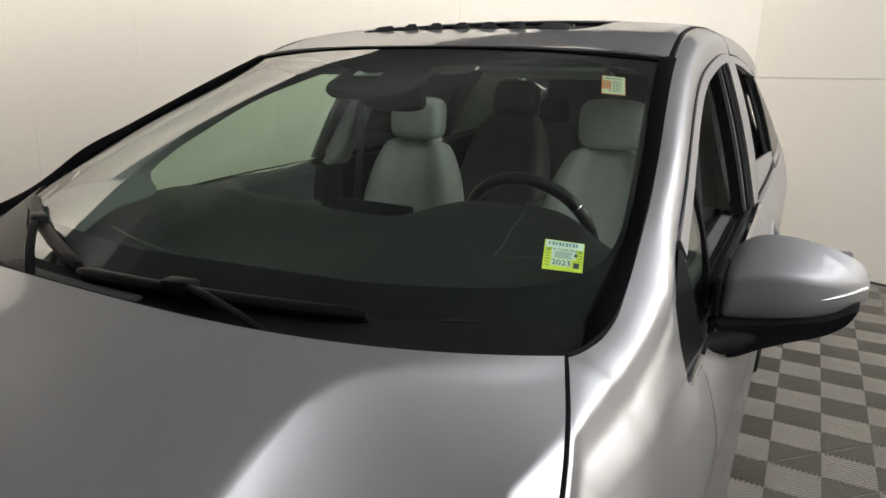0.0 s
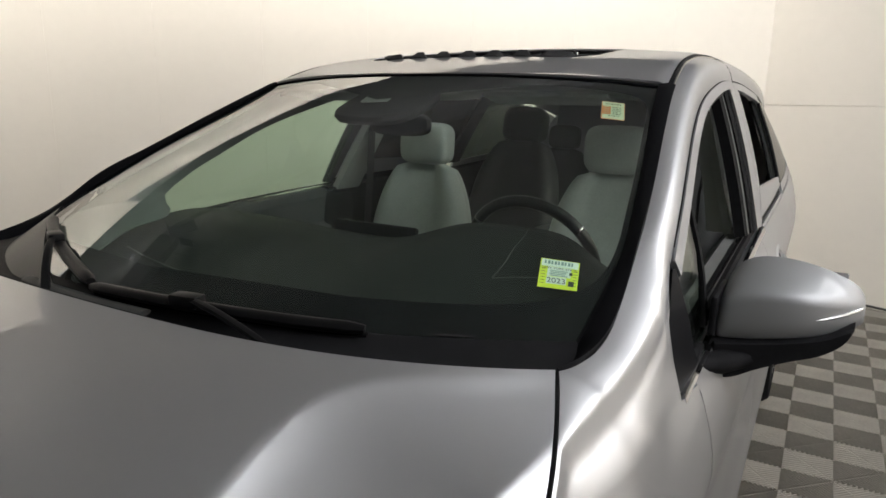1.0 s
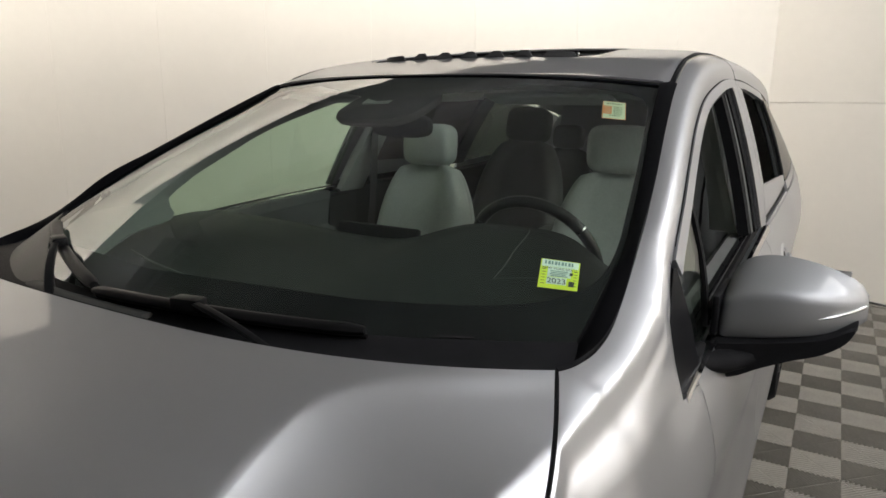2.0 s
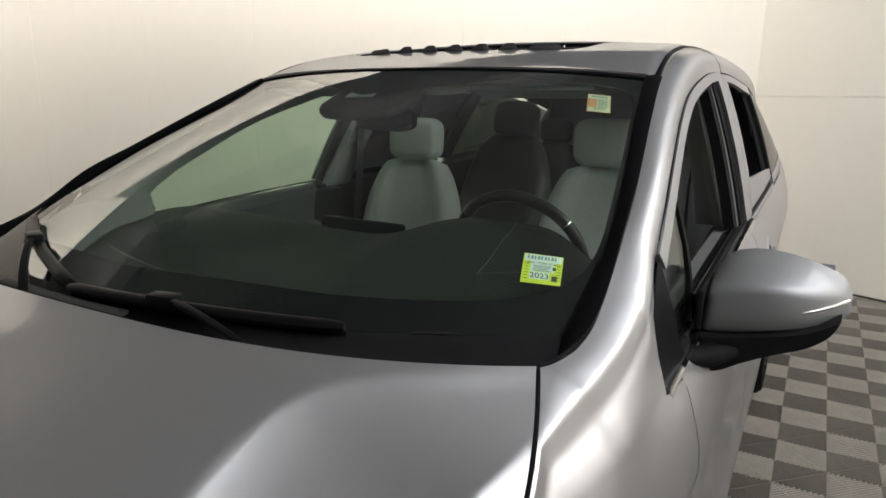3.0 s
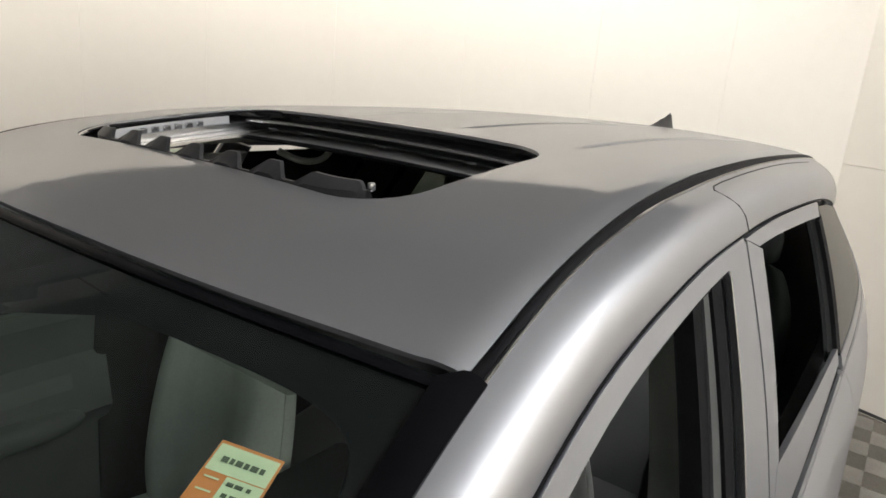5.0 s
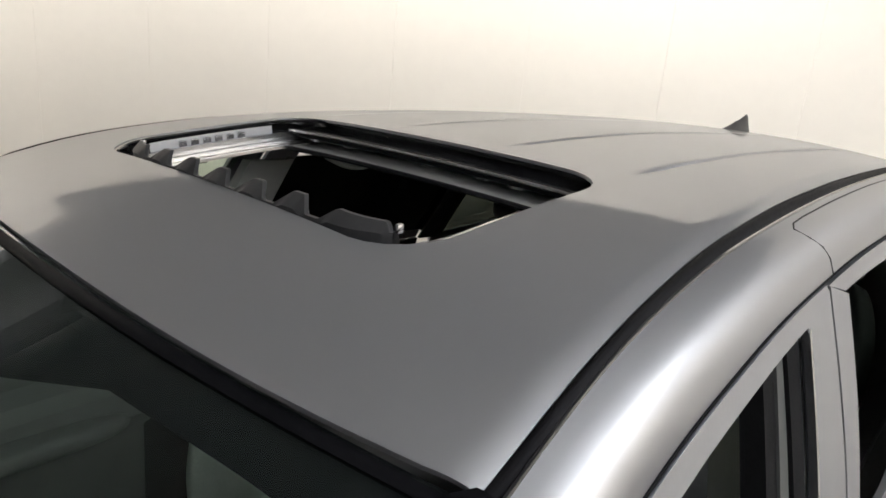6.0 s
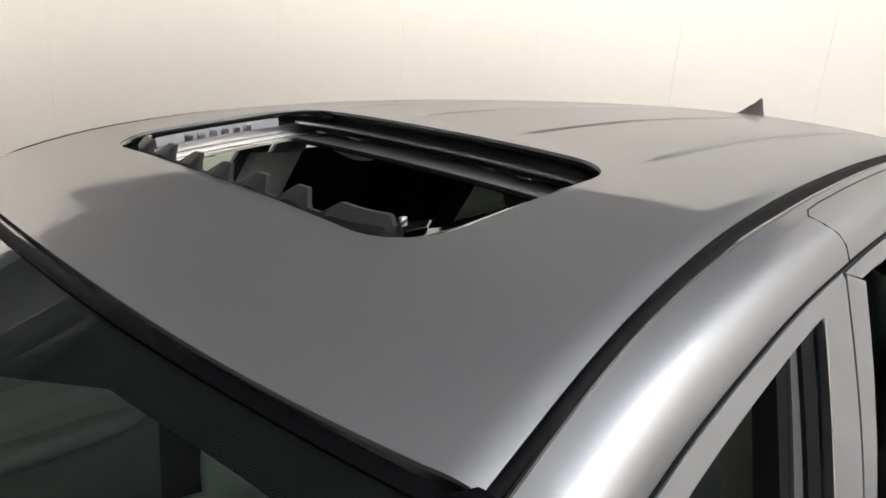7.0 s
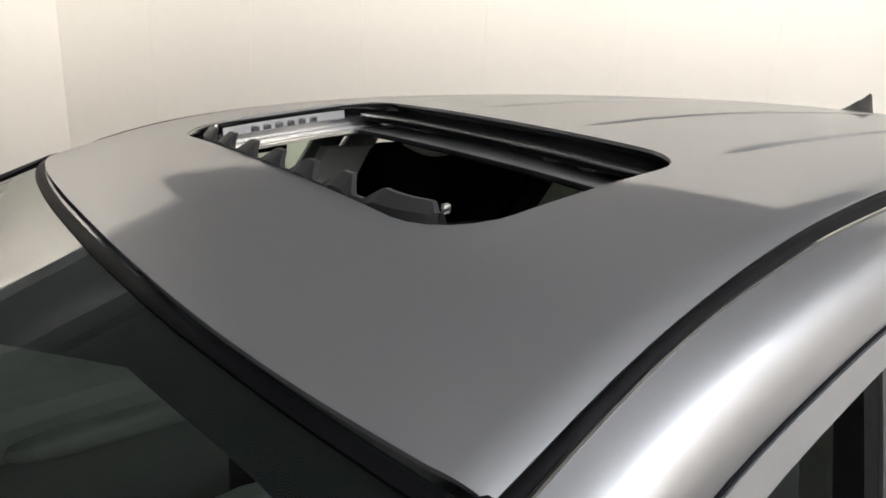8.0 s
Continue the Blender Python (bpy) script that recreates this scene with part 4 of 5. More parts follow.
for s in (1, -1):
    part("cowl_end", tube([screen_point(s * 0.985, v) + Vector((s * 0.004, -0.004, -0.006)) for v in np.linspace(-0.03, 0.2, 10)], 0.02, k=8, flat=0.5), BLACK, VAN)
    # black corner between the screen's foot and the fender
    ys = np.linspace(-2.21, -1.222, 49)
    edge = [Vector((smooth_key(RAIL_IN, y)[0] + 0.002, y, smooth_key(RAIL_IN, y)[1] - 0.001)) for y in ys]
    glass_edge = [screen_point(0.985, max(-0.06, (y + 2.10) / 0.865), -0.001) if y < -1.24 else Vector((smooth_key(ROOF_EDGE, y)[0] - 0.004, y, smooth_key(ROOF_EDGE, y)[1] - 0.003)) for y in ys]
    part("cowl_corner", thick(grid([[Vector((s * r.x, r.y, r.z)) for r in (p, p * 0.66 + q * 0.34 + Vector((0, 0, 0.003)), p * 0.33 + q * 0.67 + Vector((0, 0, 0.003)), q)] for p, q in zip(edge, glass_edge)], flip=s < 0), 0.006), FRIT, VAN, "black edge strip beside the windshield")
    part("cowl_tab", box((s * 0.64, -2.262, 1.176), (0.006, 0.05, 0.014), 0.002, Matrix.Rotation(radians(s * 12), 4, "Z")), RUBBER, VAN)

part("border_slot", thick(grid([[screen_point(u, v, -0.0015) for u in np.linspace(0.742, 0.806, 5)] for v in (0.036, 0.040)]), 0.001), SEAL, ws)
# plastic cover over the glass's far corner, and the grey edge of the cowl beside it
bound = [(-0.004, -0.12), (0.012, -0.19), (0.047, -0.326), (0.068, -0.436), (0.10, -0.62), (0.125, -0.90)]
rows = [[screen_point(-0.992 + (smooth_key(bound, v) + 0.992) * w, v, -0.004 - 0.003 * math.sin(math.pi * w)) for w in np.linspace(0, 1, 14)] for v in np.linspace(-0.004, 0.125, 10)]
part("cowl_cover", thick(grid(rows), 0.003), CORNER, VAN, "black cover over the windshield's corner")
part("cowl_edge", tube([screen_point(u, 0.010) + Vector((0, -0.008, 0.006)) for u in np.linspace(-0.30, 0.17, 24)], 0.013, k=8, flat=0.4), CHANNEL, VAN, "grey edge strip of the cowl")
part("cowl_joint", tube([screen_point(0.781, 0.006) + Vector((0, -0.002, 0.002)), screen_point(0.790, -0.02) + Vector((0, -0.002, 0.004))], 0.003, k=6), RUBBER, VAN)
part("cowl_ledge", tube([screen_point(u, -0.001) + Vector((0, -0.002, 0.003)) for u in np.linspace(0.832, 0.942, 8)], 0.0022, k=6), WIPER, VAN)


def wiper(u0, v0, u1, v1, up, pu, pv):
    """Blade from (u0, v0) to (u1, v1) on the screen; the arm starts at the pivot (pu, pv)."""
    n = Vector((0, -0.42, 0.90))
    w = new("wiper")
    w.parent = VAN
    at = lambda k, h: screen_point(u0 + (u1 - u0) * k, v0 + (v1 - v0) * k + 0.004 * math.sin(math.pi * k)) + n * h
    part("rubber_blade", tube([at(k, 0.005) for k in np.linspace(0, 1, 24)], 0.005, k=6), RUBBER, w)
    part("blade_cover", tube([at(k, 0.017) for k in np.linspace(0, 1, 24)], [0.007] + [0.0125] * 22 + [0.008], k=10, flat=0.8), WIPER, w, "black blade cover")
    part("connector", box(at(up, 0.028), (0.055, 0.03, 0.022), 0.005, Matrix.Rotation(math.atan2(*(at(1, 0) - at(0, 0)).yx), 4, "Z")), WIPER, w)
    pivot = screen_point(pu, pv) + n * 0.01
    mid = at(up, 0.035)
    part("arm", tube(spline([pivot, pivot * 0.7 + mid * 0.3 + n * 0.012, pivot * 0.25 + mid * 0.75 + n * 0.01, mid], 14), [0.011, 0.010, 0.009] + [0.0085] * 8 + [0.007, 0.006, 0.005], k=8, flat=0.6), WIPER, w)
    part("pivot_cap", tube([pivot + Vector((0, 0, -0.03)), pivot + Vector((0, 0, 0.012))], 0.018, k=14), WIPER, w)


wiper(-0.035, 0.024, 0.634, 0.026, 0.45, 0.54, -0.035)
wiper(-0.62, 0.125, -0.055, 0.032, 0.45, -0.13, -0.02)

# ---------------------------------------------------------------- sunroof
sun = new("sunroof")
sun.parent = VAN
loop = rounded(SUN[0] + 0.004, SUN[1] - 0.004, SUN[2] + 0.004, 0.104, bow=0.012)
loop.append(loop[0])
loop_in = rounded(SUN[0] + 0.028, SUN[1] - 0.015, SUN[2] + 0.03, 0.12, bow=0.012)
loop_in.append(loop_in[0])
rows = [[Vector((x, y, roof_z(x, y) - d)) for x, y in lp] for lp, d in ((loop, 0.002), (loop, 0.010), (loop_in, 0.012), (loop_in, 0.055), (rounded(SUN[0] - 0.035, SUN[1] + 0.03, SUN[2] + 0.03, 0.06, bow=0.012) + [rounded(SUN[0] - 0.035, SUN[1] + 0.03, SUN[2] + 0.03, 0.06, bow=0.012)[0]], 0.060))]
part("sunroof_well", grid(rows), GLOSS, sun, "black sunroof well")
part("opening_trim", tube([Vector((x, y, roof_z(x, y) - 0.005)) for x, y in loop], 0.0035, k=6), GLOSS, sun)
for s in (1, -1):
    rows = [[Vector((s * 0.428, y, roof_z(0.43, y) - 0.012)), Vector((s * 0.424, y, roof_z(0.43, y) - 0.034)), Vector((s * 0.405, y, roof_z(0.43, y) - 0.046))] for y in np.linspace(SUN[1] + 0.09, SUN[2] - 0.10, 10)]
    part("side_channel", thick(grid(rows, flip=s > 0), 0.002), FRAME, sun, "grey aluminium side channel")
    for dx, dz, wd, ht, mt in ((0.372, 0.048, 0.022, 0.008, STRIP), (0.394, 0.036, 0.010, 0.02, ALLOY), (0.350, 0.052, 0.010, 0.006, STRIP)):
        pts = [Vector((s * dx, y, roof_z(dx, y) - dz)) for y in np.linspace(SUN[1] + 0.03, SUN[2] + 0.05, 12)]
        rows = [[p + Vector((a * wd / 2, 0, b * ht / 2)) for a, b in ((-1, -1), (-1, 1), (1, 1), (1, -1), (-1, -1))] for p in pts]
        part("slide_rail", grid(rows), mt, sun, "bright aluminium slide rail")
    for k in range(6):
        y = SUN[1] + 0.16 + 0.028 * k
        part("rail_clip", box((s * 0.4235, y, roof_z(0.40, y) - 0.027), (0.004, 0.018, 0.016), 0.002, seg=1), ALLOY, sun)
# glass panel pushed back under the roof, with its front seal; sun blind below it
rows = [[Vector((x, y, roof_z(x, y) - 0.022)) for x in np.linspace(-0.40, 0.40, 17)] for y in np.linspace(-0.615, -0.10, 10)]
part("glass_panel", thick(grid(rows), 0.005), GLOSS, sun, "dark glass panel pushed back")
part("panel_seal", tube([Vector((x, -0.622 - 0.008 * (1 - (x / 0.4) ** 2), roof_z(x, -0.62) - 0.030)) for x in np.linspace(-0.405, 0.405, 24)], 0.012, k=8, flat=0.8), BLACK, sun)
part("panel_edge", tube([Vector((x, -0.637 - 0.008 * (1 - (x / 0.4) ** 2), roof_z(x, -0.62) - 0.024)) for x in np.linspace(-0.40, 0.40, 24)], 0.003, k=6), ALLOY, sun)
rows = [[Vector((x, y, roof_z(x, y) - 0.058)) for x in np.linspace(-0.39, 0.39, 17)] for y in np.linspace(-0.655, -0.10, 10)]
part("sun_blind", thick(grid(rows), 0.008), GREY_TRIM, sun, "light grey sun blind pushed back")
part("blind_edge", tube([Vector((x, -0.662, roof_z(x, -0.65) - 0.060)) for x in np.linspace(-0.39, 0.39, 24)], 0.009, k=8, flat=0.6), BLACK, sun)
for x in (-0.30, -0.18, 0.05, 0.20, 0.28):
    part("seal_clip", box((x, -0.634, roof_z(x, -0.63) - 0.038), (0.03, 0.006, 0.005), 0.001, seg=1), ALLOY, sun)

DEFLECTOR = material("dark grey deflector plastic", (0.035, 0.035, 0.036), 0.5, spec=0.3, var=0.15, scale=30, bump=0.1, bump_scale=700)
for x in (-0.366, 0.366):
    part("deflector_end", box((x, SUN[1] + 0.050, roof_z(x, SUN[1] + 0.05) + 0.002), (0.008, 0.012, 0.013), 0.003), ALLOY, sun, "bright deflector end")
# wind deflector: a bent bar with five teeth and two end blocks
def deflector_top(x):
    a = abs(x + 0.0)
    for t in (-0.196, -0.098, 0.0, 0.098, 0.196):
        d = abs(x - t)
        if d < 0.036:
            return min(1.0, (0.036 - d) / 0.024)
    if a > 0.258:
        return 0.85 * (min(1.0, (a - 0.258) / 0.022) - 0.45 * max(0, (a - 0.28) / 0.11)) if a < 0.352 else 0.85 * 0.65 * max(0.0, 1 - ((a - 0.352) / 0.010) ** 2)
    return 0.0


rows = []
xs = sorted(set([round(v, 4) for v in np.linspace(-0.368, 0.368, 157)]))
for x in xs:
    y = SUN[1] + 0.014 + 0.045 * max(0, (abs(x) - 0.28) / 0.11) ** 2 - 0.018 * (1 - (x / 0.42) ** 2)
    z0 = roof_z(x, y) - 0.022
    z1 = roof_z(x, y) + 0.001 + 0.021 * deflector_top(x)
    lean = 0.018 * deflector_top(x)
    rows.append([Vector((x, y, z0)), Vector((x, y - 0.002, (z0 + z1) / 2 + 0.004)), Vector((x, y + lean, z1)), Vector((x, y + 0.007 + lean, z1)), Vector((x, y + 0.012, (z0 + z1) / 2)), Vector((x, y + 0.014, z0))])
part("wind_deflector", grid(rows), DEFLECTOR, sun, "black plastic wind deflector with teeth")

# ---------------------------------------------------------------- shark fin aerial
rows = []
for k in np.linspace(0, 1, 16):
    y = 1.135 + 0.265 * k
    base = roof_z(0, y) - 0.004
    h = 0.070 * min(1, (k / 0.80) ** 1.25) if k < 0.80 else 0.070 * max(0, 1 - ((k - 0.80) / 0.20) ** 2.2)
    wd = 0.046 * math.sin(math.pi * min(1, 0.06 + 0.92 * k)) ** 0.6
    rows.append([Vector((wd * math.cos(a) * (1 - 0.72 * math.sin(a) ** 0.8 if math.sin(a) > 0 else 1), y + 0.02 * math.sin(a) * (k > 0.5), base + (h + 0.006) * max(0, math.sin(a)))) for a in np.linspace(0, math.pi, 13)])
part("aerial", grid(rows), material("dark grey paint", (0.018, 0.018, 0.020), 0.45, 0.0, spec=0.3, var=0.05), VAN, "dark grey shark fin aerial")

# ---------------------------------------------------------------- stickers on the windshield
ORANGE = material("orange print", (0.66, 0.22, 0.08), 0.6, var=0.06, scale=60)
CREAM = material("cream paper", (0.62, 0.64, 0.47), 0.7, var=0.05, scale=50)
YELLOW = material("yellow green print", (0.72, 0.80, 0.05), 0.5, var=0.05, scale=50)
WHITE = material("white paper", (0.80, 0.84, 0.82), 0.6, var=0.04, scale=50)
INK = material("dark ink", (0.03, 0.035, 0.03), 0.6, var=0.1, scale=50)
PENCIL = material("faded brown ink", (0.10, 0.11, 0.08), 0.7, var=0.2, scale=80)
BLUE = material("pale blue ink", (0.20, 0.30, 0.30), 0.6, var=0.1, scale=50)


def sticker(name, label, uvs, paper):
    """A paper sheet on the inner side of the screen; uvs are its corners: top left, top right, bottom right, bottom left."""
    c = [screen_point(u, v, 0.004) for u, v in uvs]
    ob = part(name, thick(grid([[c[0] * (1 - i) * (1 - j) + c[1] * i * (1 - j) + c[2] * i * j + c[3] * (1 - i) * j for i in np.linspace(0, 1, 5)] for j in np.linspace(0, 1, 5)]), 0.0006), paper)
    tagged(ob, label, "sticker")
    across, down = c[1] - c[0], c[3] - c[0]
    nrm = across.cross(down).normalized()
    if nrm.y > 0:
        nrm = -nrm

    def print_at(i0, j0, i1, j1, mt, nm="print", lift=1):
        q = [c[0] * (1 - i) * (1 - j) + c[1] * i * (1 - j) + c[2] * i * j + c[3] * (1 - i) * j + nrm * (0.0008 * lift) for i, j in ((i0, j0), (i1, j0), (i1, j1), (i0, j1))]
        bm = bmesh.new()
        bm.faces.new([bm.verts.new(p) for p in q])
        return part(nm, thick(bm, 0.0002), mt, ob, flat=True)

    def words(text, i, j, h, mt):
        cu = bpy.data.curves.new("words", "FONT")
        cu.body, cu.size = text, h * down.length
        cu.align_x = "CENTER"
        tmp = new("words", cu)
        me = bpy.data.meshes.new_from_object(tmp.evaluated_get(bpy.context.evaluated_depsgraph_get()))
        bpy.data.objects.remove(tmp)
        me.materials.append(mt)
        o = new("lettering", me)
        o.parent = ob
        ax = across.normalized()
        ay = nrm.cross(ax).normalized()
        o.matrix_local = Matrix.Translation(c[0] + across * i + down * j + nrm * 0.0022) @ Matrix((ax, ay, nrm)).transposed().to_4x4()
    return ob, print_at, words


ob, pr, wd = sticker("inspection_sticker", "yellow and white square inspection sticker on the windshield", ((0.836, 0.215), (0.910, 0.206), (0.928, 0.140), (0.856, 0.148)), YELLOW)
pr(0.03, 0.02, 0.97, 0.26, WHITE)
pr(0.20, 0.27, 0.80, 0.60, WHITE)
pr(0.20, 0.62, 0.70, 0.86, WHITE)
for k in range(9):
    pr(0.10 + 0.085 * k, 0.07, 0.10 + 0.085 * k + (0.06 if k % 2 else 0.045), 0.19, BLUE, lift=2)
for k in range(4):
    pr(0.26 + 0.02 * (k % 2), 0.40 + 0.055 * k, 0.72 - 0.03 * (k % 3), 0.425 + 0.055 * k, BLUE, lift=2)
for k in range(6):
    pr(0.05, 0.36 + 0.10 * k, 0.15, 0.375 + 0.10 * k, INK, lift=2)
    pr(0.86, 0.36 + 0.10 * k, 0.96, 0.375 + 0.10 * k, INK, lift=2)
pr(0.76, 0.42, 0.84, 0.52, INK, lift=2)
pr(0.76, 0.72, 0.90, 0.90, INK, lift=2)
wd("NEW YORK STATE", 0.5, 0.36, 0.105, INK)
wd("2023", 0.45, 0.83, 0.24, INK)
ob, pr, wd = sticker("stock_sticker", "cream paper sticker with orange border on the windshield", ((0.818, 0.850), (0.892, 0.850), (0.908, 0.744), (0.838, 0.744)), ORANGE)
pr(0.035, 0.03, 0.965, 0.27, CREAM)
pr(0.40, 0.28, 0.965, 0.97, CREAM)
pr(0.035, 0.74, 0.40, 0.97, CREAM)
for k, (i0, i1) in enumerate(((0.18, 0.28), (0.31, 0.37), (0.40, 0.50), (0.53, 0.60), (0.63, 0.74), (0.77, 0.84))):
    pr(i0, 0.13, i1, 0.18, PENCIL, lift=2)
for k in range(5):
    for i0, i1 in ((0.46, 0.56), (0.58, 0.70 + 0.04 * (k % 3)), (0.76, 0.82 + 0.03 * (k % 2))):
        pr(i0 + 0.02 * (k % 2), 0.32 + 0.095 * k, i1, 0.355 + 0.095 * k, PENCIL, lift=2)
for k in range(4):
    pr(0.10, 0.32 + 0.11 * k, 0.33, 0.335 + 0.11 * k, CREAM, lift=2)
for i0, i1 in ((0.30, 0.38), (0.42, 0.47), (0.50, 0.60), (0.64, 0.68), (0.72, 0.76)):
    pr(i0, 0.80, i1, 0.845, PENCIL, lift=2)

# ---------------------------------------------------------------- cabin
part("cabin_floor", box((0, -0.25, 0.36), (1.70, 3.5, 0.05), 0.01), CARPET, VAN)
# dashboard: a long top pad that rises to a cluster hood before the driver


def dash_line(x):
    """Front edge, back edge and height of the dashboard's top at x, and the rise of the cluster hood."""
    k = abs(x / 0.80)
    rise = math.exp(-(((x - 0.40) / 0.23) ** 4))
    top = 1.188 + 0.052 * rise + 0.012 * math.exp(-(((x + 0.45) / 0.30) ** 4)) - (0.05 * k**6 if x > 0 else 0.012 * k**8)
    return -2.30 + 0.22 * k**2.4, -1.60 + 0.05 * k**2 + 0.10 * rise, top, rise


def dash_z(x, y):
    y0, back, top, _ = dash_line(x)
    u = (y - y0) / (back - y0)
    return 1.135 + (top - 1.135) * (3 * u**2 - 2 * u**3)


rows = []
for x in np.linspace(-0.80, 0.80, 65):
    y0, back, top, rise = dash_line(x)
    row = [Vector((x, y, dash_z(x, y))) for y in np.linspace(y0, back, 14)]
    row += [Vector((x, back + 0.020, top - 0.012)), Vector((x, back + 0.025, top - 0.035)), Vector((x, back - 0.05 + 0.03 * rise, top - 0.09)), Vector((x, back - 0.02, top - 0.20)), Vector((x, back + 0.02, top - 0.30)), Vector((x, back - 0.06, top - 0.42)), Vector((x, back - 0.16, 0.55))]
    rows.append(row)
dash = part("dashboard", grid(rows, flip=True), DASH, VAN, "black padded dashboard with a cluster hood")
part("stitching", tube(spline([(0.448, -1.515, 1.242), (0.462, -1.56, 1.238), (0.482, -1.68, 1.222), (0.500, -1.77, 1.206), (0.504, -1.83, 1.192)], 20), 0.0011, k=5), STITCH, dash)
part("stitching", tube(spline([(x, y, dash_z(x, y) + 0.0008) for x, y in ((0.504, -1.83), (0.55, -1.795), (0.60, -1.755), (0.655, -1.715))], 14), 0.0007, k=5), STITCH, dash)
part("defroster_slot", tube(spline([(x, y, dash_z(x, y) + 0.0005) for x, y in ((-0.52, -1.98), (-0.35, -2.03), (-0.12, -2.07), (0.10, -2.08))], 20), 0.003, k=6), LINING, dash)
part("screen_unit", box((0.0, -1.558, 1.150), (0.265, 0.022, 0.125), 0.008, Matrix.Rotation(radians(-12), 4, "X")), SCREEN, dash, "dark centre screen")
part("screen_rim", box((0.0, -1.573, 1.146), (0.285, 0.020, 0.138), 0.01, Matrix.Rotation(radians(-12), 4, "X")), BLACK, dash)
for s in (1, -1):
    part("side_vent", box((s * 0.735, -1.60, 1.085), (0.10, 0.05, 0.09), 0.02), GLOSS, dash)
part("vent_ring", tube([(0.775 + 0.028 * math.cos(a), -1.90 + 0.03 * math.sin(a), 1.190 + 0.012 * math.sin(a)) for a in np.linspace(0, 2 * math.pi, 18)], 0.004, k=6), CHROME, dash)
part("console", box((0.0, -1.05, 0.66), (0.30, 1.10, 0.42), 0.05), DASH, VAN, "dark centre console")
part("console_lid", box((0.0, -0.72, 0.885), (0.25, 0.40, 0.05), 0.02), DASH, VAN, "dark console lid")
part("console_strip", tube([(-0.27, -1.42, 0.985), (-0.12, -1.34, 0.965)], 0.010, k=8), STRIP, VAN)

RIM = material("black rim leather", (0.010, 0.010, 0.010), 0.34, spec=0.45, var=0.15, scale=40, bump=0.1, bump_scale=700)
# steering wheel
wheel_pose = Matrix.Translation((0.395, -1.352, 1.128)) @ Matrix.Rotation(radians(-65), 4, "X")
rim = [wheel_pose @ Vector((0.185 * math.cos(a), 0.185 * math.sin(a), 0)) for a in np.linspace(0, 2 * math.pi, 49)]
sw = part("steering_wheel", tube(rim, 0.0165, k=10, cap=False, up=wheel_pose.to_3x3() @ Vector((0, 0, 1))), RIM, VAN, "black leather steering wheel")
part("hub", blob(wheel_pose @ Vector((0, -0.01, -0.02)), (0.085, 0.075, 0.035), wheel_pose.to_3x3().to_4x4()), DASH, sw)
for a in (-8, 188, 90):
    d = Vector((math.cos(radians(a)), math.sin(radians(a)), 0))
    part("spoke", tube([wheel_pose @ (d * 0.06 + Vector((0, 0, -0.015))), wheel_pose @ (d * 0.12 + Vector((0, 0, -0.008))), wheel_pose @ (d * 0.183)], [0.03, 0.02, 0.016], k=8, flat=0.5), GLOSS, sw)
for a in (-38, -142):
    p = wheel_pose @ Vector((0.185 * math.cos(radians(a)), 0.185 * math.sin(radians(a)), 0))
    q = wheel_pose @ Vector((0.185 * math.cos(radians(a + 1.5)), 0.185 * math.sin(radians(a + 1.5)), 0))
    part("rim_joint", tube([p, q], 0.0172, k=10), ALLOY, sw)
part("column", tube([wheel_pose @ Vector((0, 0, -0.03)), wheel_pose @ Vector((0, 0, -0.22))], 0.05, k=12), DASH, sw)

VISOR = material("grey visor cloth", (0.34, 0.35, 0.33), 0.85, var=0.1, scale=40)
BELTED = material("dark grey belt webbing", (0.05, 0.05, 0.048), 0.8, var=0.1, scale=90)
# rear view mirror and sensor cover
part("sensor_cover", blob((0.0, -1.50, 1.540), (0.14, 0.13, 0.022), Matrix.Rotation(radians(20), 4, "X"), power=3.2), BLACK, VAN, "black sensor cover behind the windshield")
part("camera_window", box((-0.015, -1.530, 1.556), (0.085, 0.05, 0.006), 0.003, Matrix.Rotation(radians(20), 4, "X") @ Matrix.Rotation(radians(8), 4, "Z")), GREY_TRIM, VAN)
rvm = part("rear_view_mirror", blob((0.04, -1.500, 1.488), (0.108, 0.020, 0.032), Matrix.Rotation(radians(-6), 4, "Z"), power=3.4), BLACK, VAN, "black rear view mirror")
part("mirror_stalk", tube([(0.02, -1.50, 1.49), (0.0, -1.51, 1.535)], 0.014, k=8), BLACK, rvm)
part("overhead_console", blob((0, -1.22, 1.585), (0.12, 0.14, 0.03), power=3), GREY_TRIM, VAN)
for s in (1, -1):
    part("sun_visor", box((s * 0.385, -1.268, 1.564), (0.37, 0.095, 0.014), 0.007, Matrix.Rotation(radians(-13), 4, "X")), VISOR, VAN, "grey sun visor folded up")
    part("visor_rod", tube([(s * 0.20, -1.228, 1.556), (s * 0.57, -1.228, 1.556)], 0.006, k=6), GREY_TRIM, VAN)


